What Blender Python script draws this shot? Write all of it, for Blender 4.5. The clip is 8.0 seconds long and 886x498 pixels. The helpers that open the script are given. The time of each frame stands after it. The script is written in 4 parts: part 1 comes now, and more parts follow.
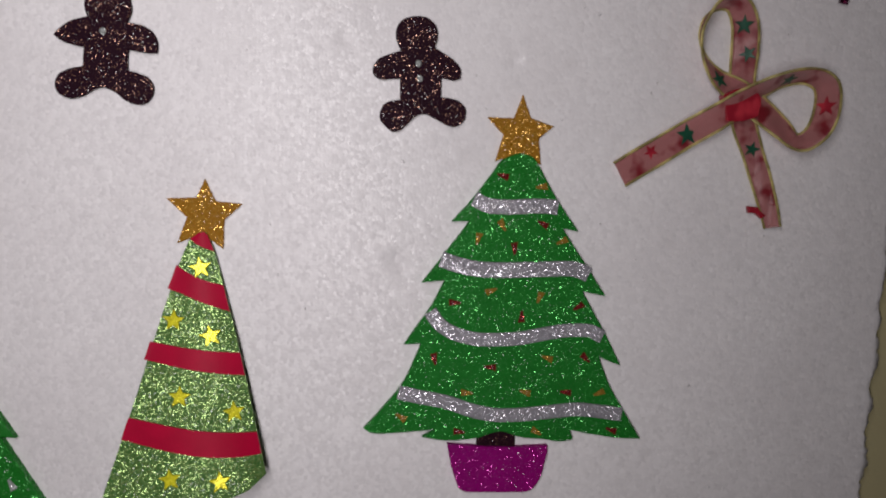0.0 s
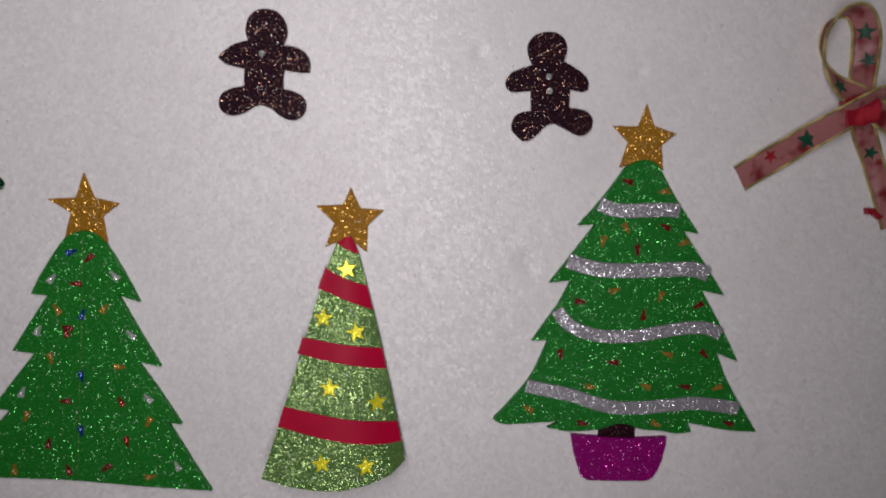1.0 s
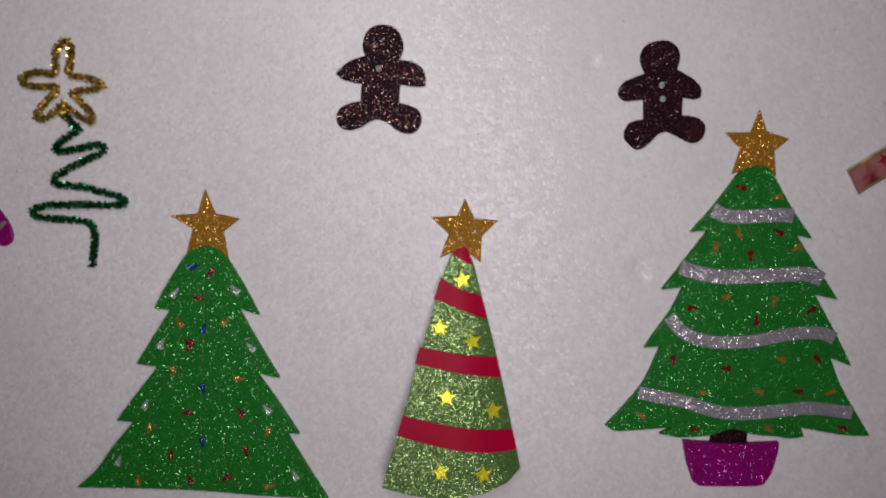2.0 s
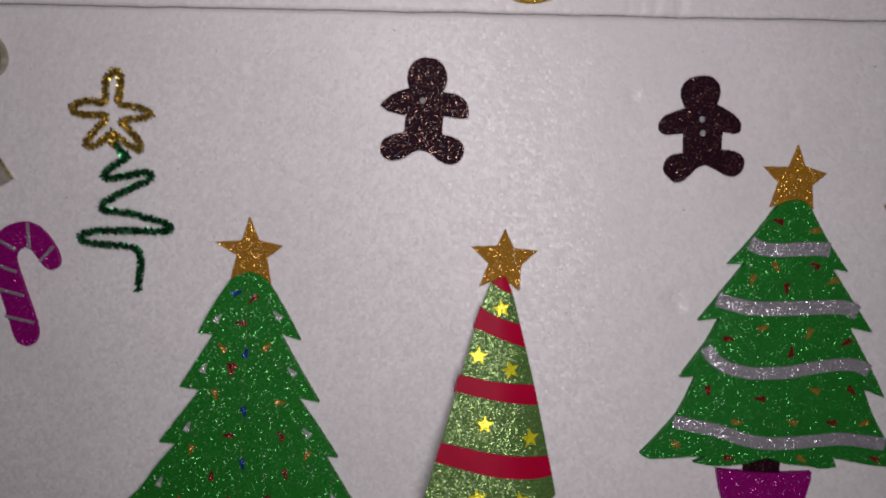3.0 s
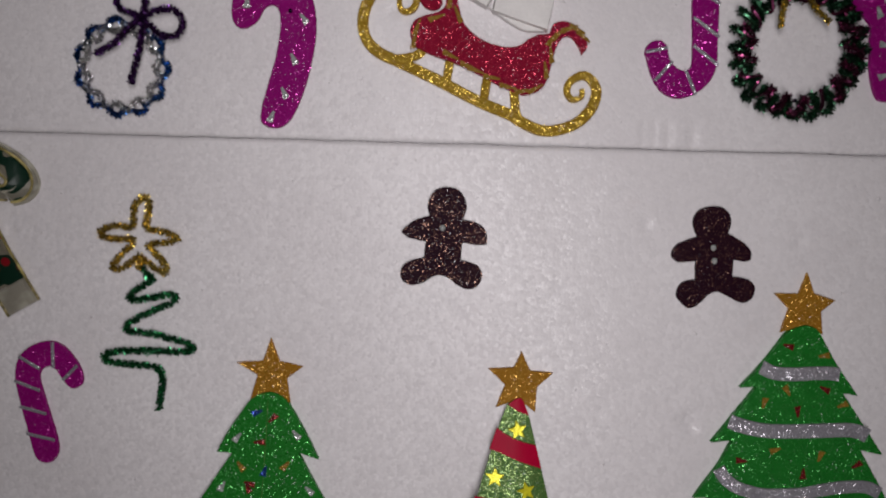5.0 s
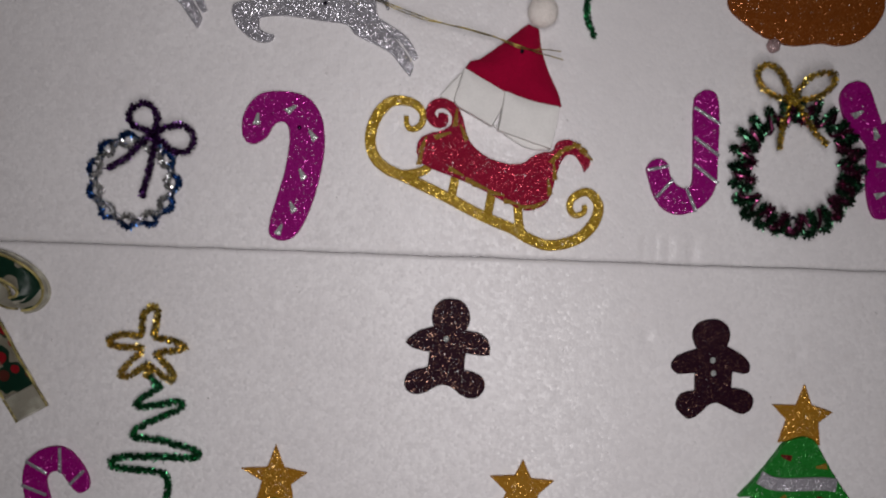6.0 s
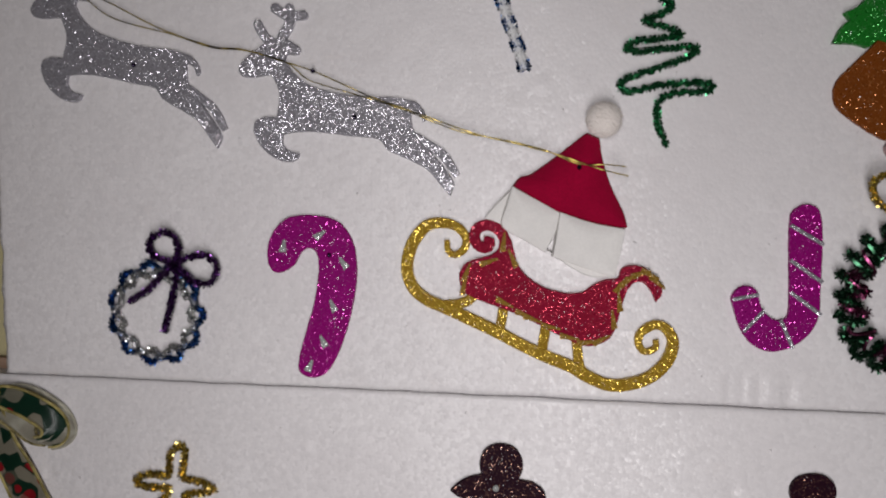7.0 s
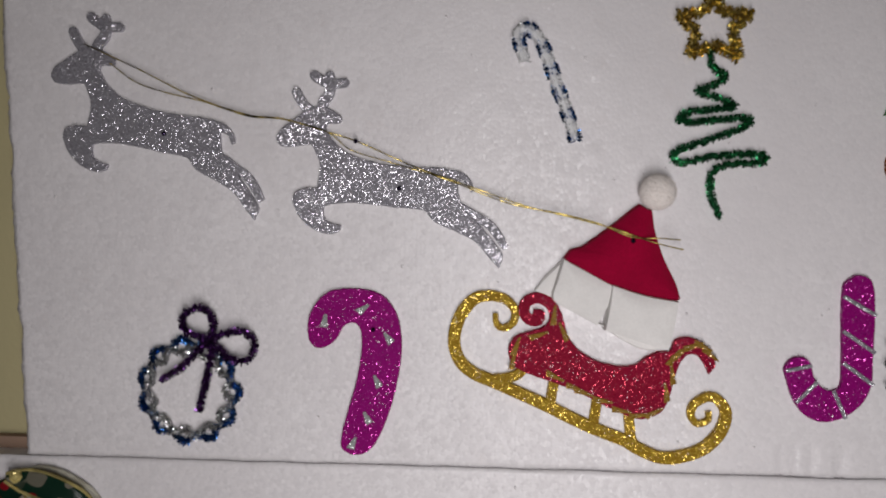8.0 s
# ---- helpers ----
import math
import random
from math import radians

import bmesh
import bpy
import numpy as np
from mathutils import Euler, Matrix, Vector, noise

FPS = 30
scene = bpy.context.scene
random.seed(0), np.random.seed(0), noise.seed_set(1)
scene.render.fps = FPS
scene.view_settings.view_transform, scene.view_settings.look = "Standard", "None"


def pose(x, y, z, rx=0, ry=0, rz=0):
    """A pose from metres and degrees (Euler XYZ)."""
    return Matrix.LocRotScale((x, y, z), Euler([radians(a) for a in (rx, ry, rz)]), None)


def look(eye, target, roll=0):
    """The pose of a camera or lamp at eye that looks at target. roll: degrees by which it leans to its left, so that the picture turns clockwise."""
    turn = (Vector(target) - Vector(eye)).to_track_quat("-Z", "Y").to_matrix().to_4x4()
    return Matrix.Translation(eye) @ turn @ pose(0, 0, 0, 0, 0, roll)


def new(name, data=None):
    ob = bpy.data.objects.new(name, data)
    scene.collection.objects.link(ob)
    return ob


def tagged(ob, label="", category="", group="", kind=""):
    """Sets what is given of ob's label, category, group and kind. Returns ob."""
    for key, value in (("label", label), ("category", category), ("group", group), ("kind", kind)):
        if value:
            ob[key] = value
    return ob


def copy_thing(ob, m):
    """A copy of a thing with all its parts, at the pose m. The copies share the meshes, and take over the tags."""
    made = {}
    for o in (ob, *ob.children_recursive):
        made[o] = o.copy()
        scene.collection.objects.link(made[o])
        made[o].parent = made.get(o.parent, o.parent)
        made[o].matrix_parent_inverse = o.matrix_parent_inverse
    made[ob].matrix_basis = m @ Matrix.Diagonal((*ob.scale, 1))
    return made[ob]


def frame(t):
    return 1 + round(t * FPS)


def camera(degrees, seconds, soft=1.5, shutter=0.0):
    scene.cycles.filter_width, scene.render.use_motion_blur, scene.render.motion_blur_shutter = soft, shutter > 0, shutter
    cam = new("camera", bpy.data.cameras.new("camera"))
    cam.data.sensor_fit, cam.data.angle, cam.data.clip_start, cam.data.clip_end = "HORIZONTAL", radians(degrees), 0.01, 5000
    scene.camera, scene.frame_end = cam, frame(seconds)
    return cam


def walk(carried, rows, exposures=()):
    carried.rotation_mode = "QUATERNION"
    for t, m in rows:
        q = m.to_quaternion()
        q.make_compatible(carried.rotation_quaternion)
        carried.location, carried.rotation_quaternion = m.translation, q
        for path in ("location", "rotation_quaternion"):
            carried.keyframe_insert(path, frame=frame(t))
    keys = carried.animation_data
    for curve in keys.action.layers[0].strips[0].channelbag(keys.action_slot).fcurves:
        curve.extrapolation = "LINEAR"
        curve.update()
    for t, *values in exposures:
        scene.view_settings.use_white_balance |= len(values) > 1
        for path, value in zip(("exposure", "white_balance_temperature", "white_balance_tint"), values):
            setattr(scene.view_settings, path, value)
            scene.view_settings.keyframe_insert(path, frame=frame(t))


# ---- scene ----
cam = camera(66, 8.0, soft=2.1)
PATH = [
    (0, (0.124, -0.522, 1.147), (0.335, 1.452, 0.902), 2.2),
    (0.5, (0.093, -0.537, 1.152), (0.257, 1.439, 0.888), 1.9),
    (1, (0.052, -0.55, 1.157), (0.139, 1.429, 0.886), 1.5),
    (1.5, (0.005, -0.549, 1.155), (0.07, 1.429, 0.865), 0.6),
    (1.7, (-0.012, -0.55, 1.159), (0.042, 1.43, 0.877), 0.4),
    (2.8, (-0.046, -0.556, 1.178), (-0.035, 1.428, 0.922), 0.7),
    (3, (-0.056, -0.556, 1.189), (-0.033, 1.425, 0.916), 1.0),
    (3.5, (-0.062, -0.557, 1.196), (-0.051, 1.426, 0.943), 1.1),
    (4, (-0.069, -0.557, 1.224), (-0.039, 1.429, 0.985), 1.6),
    (4.5, (-0.075, -0.558, 1.241), (-0.047, 1.429, 1.021), 1.5),
    (4.7, (-0.074, -0.558, 1.25), (-0.05, 1.431, 1.048), 1.5),
    (5.8, (-0.084, -0.568, 1.323), (-0.015, 1.425, 1.174), 1.7),
    (6, (-0.083, -0.562, 1.348), (-0.048, 1.432, 1.199), 2.1),
    (6.5, (-0.074, -0.516, 1.411), (-0.116, 1.477, 1.246), 1.1),
    (7, (-0.062, -0.486, 1.454), (-0.257, 1.495, 1.261), 0.9),
    (7.5, (-0.079, -0.476, 1.485), (-0.272, 1.503, 1.27), 0.3),
    (8, (-0.119, -0.471, 1.506), (-0.224, 1.515, 1.302), 0.4),
]
EXPOSURE = [(0, 0.1, 6500, 9.5), (0.5, 0.02, 6500, 9), (1.5, -0.1, 6500, 11), (3.5, -0.18, 6500, 13), (4.5, -0.2, 6500, 11), (6, -0.2, 6500, 8),
            (6.5, 0.0, 6500, 7), (7, 0.05, 6500, 7), (8, 0.06, 6500, 7.5)]
walk(cam, [(t, look(eye, target, roll)) for t, eye, target, roll in PATH], EXPOSURE)

# ---- world and lamp ----
world = bpy.data.worlds.new("room_air")
scene.world = world
world.use_nodes = True
world.node_tree.nodes["Background"].inputs["Color"].default_value = (1.0, 0.9, 0.8, 1)
world.node_tree.nodes["Background"].inputs["Strength"].default_value = 0.05

# Added still strip along the camera path, standing in for the handheld torch.
lamp_data = bpy.data.lights.new("torch_strip", "AREA")
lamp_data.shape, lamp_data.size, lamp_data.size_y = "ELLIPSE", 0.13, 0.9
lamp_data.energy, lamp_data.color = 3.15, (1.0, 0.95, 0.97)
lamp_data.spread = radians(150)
lamp = new("torch_strip", lamp_data)
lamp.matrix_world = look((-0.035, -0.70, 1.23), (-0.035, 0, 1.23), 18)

# ---- materials ----


def material(name):
    m = bpy.data.materials.new(name)
    m.use_nodes = True
    nodes, links = m.node_tree.nodes, m.node_tree.links
    return m, nodes, links, nodes["Principled BSDF"]


def mixed(nodes, links, factor, a, b):
    """A colour between a and b; each is a socket or a colour."""
    mix = nodes.new("ShaderNodeMix")
    mix.data_type = "RGBA"
    links.new(factor, mix.inputs[0])
    for n, value in ((6, a), (7, b)):
        if isinstance(value, tuple):
            mix.inputs[n].default_value = (*value, 1)
        else:
            links.new(value, mix.inputs[n])
    return mix.outputs[2]


def ramp(nodes, links, value, low, high):
    r = nodes.new("ShaderNodeMapRange")
    links.new(value, r.inputs[0])
    r.inputs[1].default_value, r.inputs[2].default_value = low, high
    return r.outputs[0]


def textured(nodes, links, kind, scale, detail=2.0):
    where = nodes.new("ShaderNodeTexCoord")
    tex = nodes.new(kind)
    links.new(where.outputs["Object"], tex.inputs["Vector"])
    tex.inputs["Scale"].default_value = scale
    if kind == "ShaderNodeTexNoise":
        tex.inputs["Detail"].default_value = detail
    return tex


def bumped(nodes, links, shader, height, strength, distance):
    bump = nodes.new("ShaderNodeBump")
    bump.inputs["Strength"].default_value, bump.inputs["Distance"].default_value = strength, distance
    links.new(height, bump.inputs["Height"])
    links.new(bump.outputs[0], shader.inputs["Normal"])
    return bump


def leaning(nodes, links, cells, amount):
    """A normal that leans its own way in each cell."""
    lean = nodes.new("ShaderNodeVectorMath")
    lean.operation = "SUBTRACT"
    links.new(cells.outputs["Color"], lean.inputs[0])
    lean.inputs[1].default_value = (0.5, 0.5, 0.5)
    by = nodes.new("ShaderNodeVectorMath")
    by.operation = "SCALE"
    links.new(lean.outputs[0], by.inputs[0])
    by.inputs["Scale"].default_value = amount
    plane = nodes.new("ShaderNodeNewGeometry")
    add = nodes.new("ShaderNodeVectorMath")
    links.new(by.outputs[0], add.inputs[0])
    links.new(plane.outputs["Normal"], add.inputs[1])
    unit = nodes.new("ShaderNodeVectorMath")
    unit.operation = "NORMALIZE"
    links.new(add.outputs[0], unit.inputs[0])
    return unit.outputs[0]


def glitter(name, base, flake, cover=0.5, size=0.00062, tilt=1.1, rough=0.22, gloss=0.06, metal=0.6, tinted=0.45):
    """Foam sheet strewn with tiny flakes, each lying at a slant of its own: a share of tinted foil, the rest clear and glassy."""
    m, nodes, links, foam = material(name)
    cells = textured(nodes, links, "ShaderNodeTexVoronoi", 1 / size)
    cells.feature = "F1"
    stain = textured(nodes, links, "ShaderNodeTexNoise", 60.0)
    dark = tuple(c * 0.7 for c in base)
    ground = mixed(nodes, links, stain.outputs[0], dark, base)
    links.new(ground, foam.inputs["Base Color"])
    foam.inputs["Roughness"].default_value = 0.6
    foam.inputs["Specular IOR Level"].default_value = gloss
    pick = nodes.new("ShaderNodeTexWhiteNoise")
    links.new(cells.outputs["Position"], pick.inputs["Vector"])
    sort = nodes.new("ShaderNodeSeparateColor")
    links.new(pick.outputs["Color"], sort.inputs[0])
    is_foil = nodes.new("ShaderNodeMath")
    is_foil.operation = "LESS_THAN"
    links.new(sort.outputs[1], is_foil.inputs[0])
    is_foil.inputs[1].default_value = tinted
    foil = nodes.new("ShaderNodeBsdfPrincipled")
    strength = nodes.new("ShaderNodeMath")
    strength.operation = "MULTIPLY"
    links.new(is_foil.outputs[0], strength.inputs[0])
    strength.inputs[1].default_value = metal
    links.new(strength.outputs[0], foil.inputs["Metallic"])
    foil.inputs["Roughness"].default_value, foil.inputs["IOR"].default_value = rough, 1.85
    pale = tuple(min(1.0, c * 1.5 + 0.012) for c in flake)
    tint = mixed(nodes, links, sort.outputs[2], flake, pale)
    links.new(mixed(nodes, links, is_foil.outputs[0], ground, tint), foil.inputs["Base Color"])
    links.new(leaning(nodes, links, cells, tilt), foil.inputs["Normal"])
    less = nodes.new("ShaderNodeMath")
    less.operation = "LESS_THAN"
    links.new(sort.outputs[0], less.inputs[0])
    less.inputs[1].default_value = cover
    both = nodes.new("ShaderNodeMixShader")
    links.new(less.outputs[0], both.inputs[0])
    links.new(foam.outputs[0], both.inputs[1])
    links.new(foil.outputs[0], both.inputs[2])
    links.new(both.outputs[0], nodes["Material Output"].inputs["Surface"])
    return m


def tinsel(name, colour, rough=0.2, metal=0.92):
    """Foil bristles, each its own shade; glints are painted into the pale ones."""
    m, nodes, links, shader = material(name)
    plane = nodes.new("ShaderNodeNewGeometry")
    dark, pale = tuple(c * 0.45 for c in colour), tuple(min(1, c * 2.0 + 0.04) for c in colour)
    links.new(mixed(nodes, links, plane.outputs["Random Per Island"], dark, pale), shader.inputs["Base Color"])
    shader.inputs["Metallic"].default_value, shader.inputs["Roughness"].default_value = metal, rough
    return m


def cloth(name, colour, scale=900.0, rough=0.8, bump=0.3, sheen=0.3, varied=0.75):
    """Woven or felted cloth with fibres and slow fading."""
    m, nodes, links, shader = material(name)
    fibre, fade = textured(nodes, links, "ShaderNodeTexNoise", scale, 4.0), textured(nodes, links, "ShaderNodeTexNoise", 45.0)
    both = nodes.new("ShaderNodeMath")
    both.operation = "MULTIPLY"
    links.new(fibre.outputs[0], both.inputs[0])
    links.new(fade.outputs[0], both.inputs[1])
    dark = tuple(c * varied for c in colour)
    links.new(mixed(nodes, links, ramp(nodes, links, both.outputs[0], 0.1, 0.4), dark, colour), shader.inputs["Base Color"])
    shader.inputs["Roughness"].default_value = rough
    shader.inputs["Specular IOR Level"].default_value = 0.08
    shader.inputs["Sheen Weight"].default_value = sheen
    bumped(nodes, links, shader, fibre.outputs[0], bump, 0.0006)
    return m


def foil_plain(name, colour, rough=0.3, metal=0.9, low=0.7, scale=300.0):
    m, nodes, links, shader = material(name)
    crumple = textured(nodes, links, "ShaderNodeTexNoise", scale, 3.0)
    dark = tuple(c * low for c in colour)
    links.new(mixed(nodes, links, ramp(nodes, links, crumple.outputs[0], 0.4, 0.62), dark, colour), shader.inputs["Base Color"])
    shader.inputs["Metallic"].default_value, shader.inputs["Roughness"].default_value = metal, rough
    bumped(nodes, links, shader, crumple.outputs[0], 0.5, 0.001)
    return m


def styrofoam(name):
    """White bead foam: packed glossy beads, each a little aslant, with soft smudges."""
    m, nodes, links, shader = material(name)
    beads = textured(nodes, links, "ShaderNodeTexVoronoi", 350.0)
    grain, smudge = textured(nodes, links, "ShaderNodeTexNoise", 500.0, 3.0), textured(nodes, links, "ShaderNodeTexNoise", 9.0, 5.0)
    stain = textured(nodes, links, "ShaderNodeTexNoise", 38.0, 6.0)
    tone = mixed(nodes, links, ramp(nodes, links, smudge.outputs[0], 0.35, 0.65), (0.73, 0.70, 0.71), (0.80, 0.775, 0.785))
    tone = mixed(nodes, links, ramp(nodes, links, stain.outputs[0], 0.62, 0.80), tone, (0.70, 0.66, 0.66))
    split = nodes.new("ShaderNodeSeparateColor")
    links.new(beads.outputs["Color"], split.inputs[0])
    pale = mixed(nodes, links, ramp(nodes, links, split.outputs[2], -0.35, 1.2), (0.66, 0.635, 0.645), tone)
    links.new(pale, shader.inputs["Base Color"])
    rough = nodes.new("ShaderNodeMapRange")
    links.new(split.outputs[0], rough.inputs[0])
    rough.inputs[3].default_value, rough.inputs[4].default_value = 0.28, 0.52
    links.new(rough.outputs[0], shader.inputs["Roughness"])
    shader.inputs["Specular IOR Level"].default_value = 0.36
    first = bumped(nodes, links, shader, beads.outputs["Distance"], 0.24, 0.0007)
    first.invert = True
    links.new(leaning(nodes, links, beads, 0.15), first.inputs["Normal"])
    fine = nodes.new("ShaderNodeBump")
    fine.inputs["Strength"].default_value, fine.inputs["Distance"].default_value = 0.07, 0.0005
    links.new(grain.outputs[0], fine.inputs["Height"])
    links.new(first.outputs[0], fine.inputs["Normal"])
    links.new(fine.outputs[0], shader.inputs["Normal"])
    return m


def plaster(name, colour):
    m, nodes, links, shader = material(name)
    grain, blotch = textured(nodes, links, "ShaderNodeTexNoise", 220.0, 4.0), textured(nodes, links, "ShaderNodeTexNoise", 5.0, 4.0)
    links.new(mixed(nodes, links, blotch.outputs[0], tuple(c * 0.75 for c in colour), colour), shader.inputs["Base Color"])
    shader.inputs["Roughness"].default_value = 0.7
    bumped(nodes, links, shader, grain.outputs[0], 0.3, 0.001)
    return m


def organza(name, colour, patch, alpha, scale=55.0):
    """Sheer printed ribbon: patches of a second colour in a fine weave."""
    m, nodes, links, shader = material(name)
    weave, blot = textured(nodes, links, "ShaderNodeTexNoise", 1400.0, 3.0), textured(nodes, links, "ShaderNodeTexNoise", scale, 2.0)
    plain = mixed(nodes, links, weave.outputs[0], tuple(c * 0.6 for c in colour), colour)
    links.new(mixed(nodes, links, ramp(nodes, links, blot.outputs[0], 0.51, 0.64), plain, patch), shader.inputs["Base Color"])
    shader.inputs["Roughness"].default_value, shader.inputs["Alpha"].default_value = 0.35, alpha
    bumped(nodes, links, shader, blot.outputs[0], 0.5, 0.003)
    return m


def holly(name):
    """Dark green ribbon print with cream leaves and red berries."""
    m, nodes, links, shader = material(name)
    cells = textured(nodes, links, "ShaderNodeTexVoronoi", 88.0)
    cells.feature = "SMOOTH_F1"
    cells.inputs["Smoothness"].default_value = 0.35
    split = nodes.new("ShaderNodeSeparateColor")
    links.new(cells.outputs["Color"], split.inputs[0])
    base = mixed(nodes, links, ramp(nodes, links, split.outputs[0], 0.58, 0.68), (0.010, 0.045, 0.026), (0.34, 0.31, 0.24))
    near = nodes.new("ShaderNodeMath")
    near.operation = "LESS_THAN"
    links.new(cells.outputs["Distance"], near.inputs[0])
    near.inputs[1].default_value = 0.42
    some = nodes.new("ShaderNodeMath")
    some.operation = "MULTIPLY"
    links.new(near.outputs[0], some.inputs[0])
    links.new(ramp(nodes, links, split.outputs[1], 0.66, 0.76), some.inputs[1])
    links.new(mixed(nodes, links, some.outputs[0], base, (0.38, 0.015, 0.025)), shader.inputs["Base Color"])
    shader.inputs["Roughness"].default_value = 0.3
    return m


FOAM = styrofoam("bead_foam")
WALL = plaster("cream_wall", (0.52, 0.46, 0.26))
PLASTER = plaster("room_plaster", (0.5, 0.46, 0.4))
BROWN = glitter("brown_glitter", (0.017, 0.003, 0.009), (0.24, 0.12, 0.08), 0.085, tilt=0.5, rough=0.24, metal=0.65, tinted=0.6)
GREEN = glitter("green_glitter", (0.010, 0.165, 0.017), (0.04, 0.32, 0.05), 0.30, size=0.00056, tinted=0.65)
GREEN_DEEP = glitter("deep_green_glitter", (0.012, 0.175, 0.017), (0.05, 0.34, 0.06), 0.30, tinted=0.55)
STAR_GOLD = glitter("star_gold_glitter", (0.32, 0.14, 0.010), (0.60, 0.34, 0.05), 0.36, tinted=0.65)
GOLD = glitter("gold_glitter", (0.27, 0.150, 0.010), (0.66, 0.46, 0.05), 0.5, tinted=0.75)
SILVER = glitter("silver_glitter", (0.24, 0.23, 0.26), (0.44, 0.43, 0.47), 0.8, size=0.00056, tilt=0.85, tinted=0.65)
PURPLE = glitter("purple_glitter", (0.26, 0.001, 0.15), (0.46, 0.03, 0.31), 0.2, tinted=0.55)
RED = glitter("red_glitter", (0.23, 0.001, 0.024), (0.5, 0.015, 0.05), 0.32, tinted=0.6)
ORANGE = glitter("orange_glitter", (0.19, 0.048, 0.006), (0.5, 0.18, 0.05), 0.2)
CONE = glitter("pale_green_glitter", (0.050, 0.145, 0.032), (0.20, 0.31, 0.085), 0.6, size=0.00066, tilt=0.6, rough=0.26, tinted=0.75)
CHIP = {"red": glitter("red_chip", (0.11, 0.006, 0.008), (0.4, 0.03, 0.02), 0.5),
        "gold": glitter("gold_chip", (0.24, 0.14, 0.02), (0.6, 0.34, 0.05), 0.5),
        "blue": glitter("blue_chip", (0.008, 0.03, 0.13), (0.02, 0.08, 0.5), 0.3),
        "silver": glitter("silver_chip", (0.33, 0.35, 0.34), (0.6, 0.62, 0.6), 0.55)}
TINSEL = {"gold": tinsel("gold_tinsel", (0.50, 0.37, 0.09)), "green": tinsel("green_tinsel", (0.015, 0.17, 0.06)),
          "dark_green": tinsel("dark_green_tinsel", (0.008, 0.06, 0.024)), "wine": tinsel("wine_tinsel", (0.11, 0.01, 0.05)),
          "violet": tinsel("violet_tinsel", (0.07, 0.014, 0.11)), "blue": tinsel("blue_tinsel", (0.01, 0.07, 0.22)),
          "silver": tinsel("silver_tinsel", (0.55, 0.55, 0.55)), "white": tinsel("white_tinsel", (0.75, 0.75, 0.77), 0.5, 0.1)}
FELT = cloth("red_felt", (0.31, 0.001, 0.03), 700.0, 0.9, 0.5, 0.03)
PAPER = cloth("white_felt", (0.78, 0.76, 0.74), 500.0, 0.85, 0.25, 0.1, 0.9)
SATIN = cloth("red_satin", (0.43, 0.002, 0.034), 1500.0, 0.42, 0.10, 0.0)
WOOL = cloth("white_wool", (0.80, 0.74, 0.70), 600.0, 0.95, 0.3, 0.4, 0.85)
# Dark-to-bright noise paints glints into the colour of the wires and thread.
GILT = foil_plain("gilt_wire", (0.85, 0.72, 0.36), 0.2, 0.6, 0.34, 260.0)
BRONZE = foil_plain("bronze_thread", (0.55, 0.42, 0.10), 0.28, 0.85, 0.14, 90.0)
BOW_GILT = foil_plain("bow_gilt", (0.88, 0.74, 0.30), 0.2, 0.5, 0.42, 70.0)
YELLOW = foil_plain("yellow_foil", (0.92, 0.86, 0.03), 0.25, 0.35)
STEEL = foil_plain("pin_head", (0.03, 0.02, 0.05), 0.2)
PINK = organza("pink_organza", (0.74, 0.31, 0.31), (0.32, 0.015, 0.03), 0.8)
CRIMSON = organza("crimson_print", (0.36, 0.012, 0.03), (0.48, 0.03, 0.05), 0.97)
PRINT_GREEN = organza("green_print", (0.012, 0.09, 0.05), (0.01, 0.05, 0.03), 0.97)
HOLLY = holly("holly_print")
SHEER = organza("cream_organza", (0.55, 0.52, 0.42), (0.62, 0.6, 0.5), 0.7)

# ---- building blocks ----


def part(name, bm, mat, parent, label=""):
    """One mesh object under a thing or a part."""
    bmesh.ops.recalc_face_normals(bm, faces=bm.faces)
    mesh = bpy.data.meshes.new(name)
    bm.to_mesh(mesh)
    bm.free()
    mesh.materials.append(mat)
    ob = new(name, mesh)
    ob.parent = parent
    if label:
        ob["label"] = label
    return ob


def thing(name, x, z, label, category, group="", kind="", y=0.0):
    ob = new(name)
    ob.empty_display_size = 0.02
    ob.location = (x, y, z)
    return tagged(ob, label, category, group, kind)


def turn_at(a, b, c):
    u, v = (b - a), (c - b)
    return abs(math.degrees(u.angle_signed(v, 0.0)))


def smooth(points, closed=True, step=0.0015, corner=60.0):
    """A curve through points given in millimetres; sharp turns stay sharp."""
    p = [Vector((x / 1000, z / 1000)) for x, z in points]
    n = len(p)
    sharp = [False] * n
    for i in range(n):
        if closed or 0 < i < n - 1:
            sharp[i] = turn_at(p[i - 1], p[i], p[(i + 1) % n]) > corner
    out = []
    for i in range(n if closed else n - 1):
        b, c = p[i], p[(i + 1) % n]
        a = b - (c - b) if sharp[i] or (not closed and i == 0) else p[i - 1]
        d = c + (c - b) if sharp[(i + 1) % n] or (not closed and i == n - 2) else p[(i + 2) % n]
        count = max(1, int((c - b).length / step))
        # centripetal-like tangents, limited to the length of the piece
        size = (c - b).length
        t0, t1 = (c - a) / 2, (d - b) / 2
        t0 = t0 * min(1.0, size / max(t0.length, 1e-9))
        t1 = t1 * min(1.0, size / max(t1.length, 1e-9))
        for k in range(count):
            t = k / count
            h = 2 * t**3 - 3 * t**2 + 1, t**3 - 2 * t**2 + t, -2 * t**3 + 3 * t**2, t**3 - t**2
            out.append(b * h[0] + t0 * h[1] + c * h[2] + t1 * h[3])
    if not closed:
        out.append(p[-1])
    return out


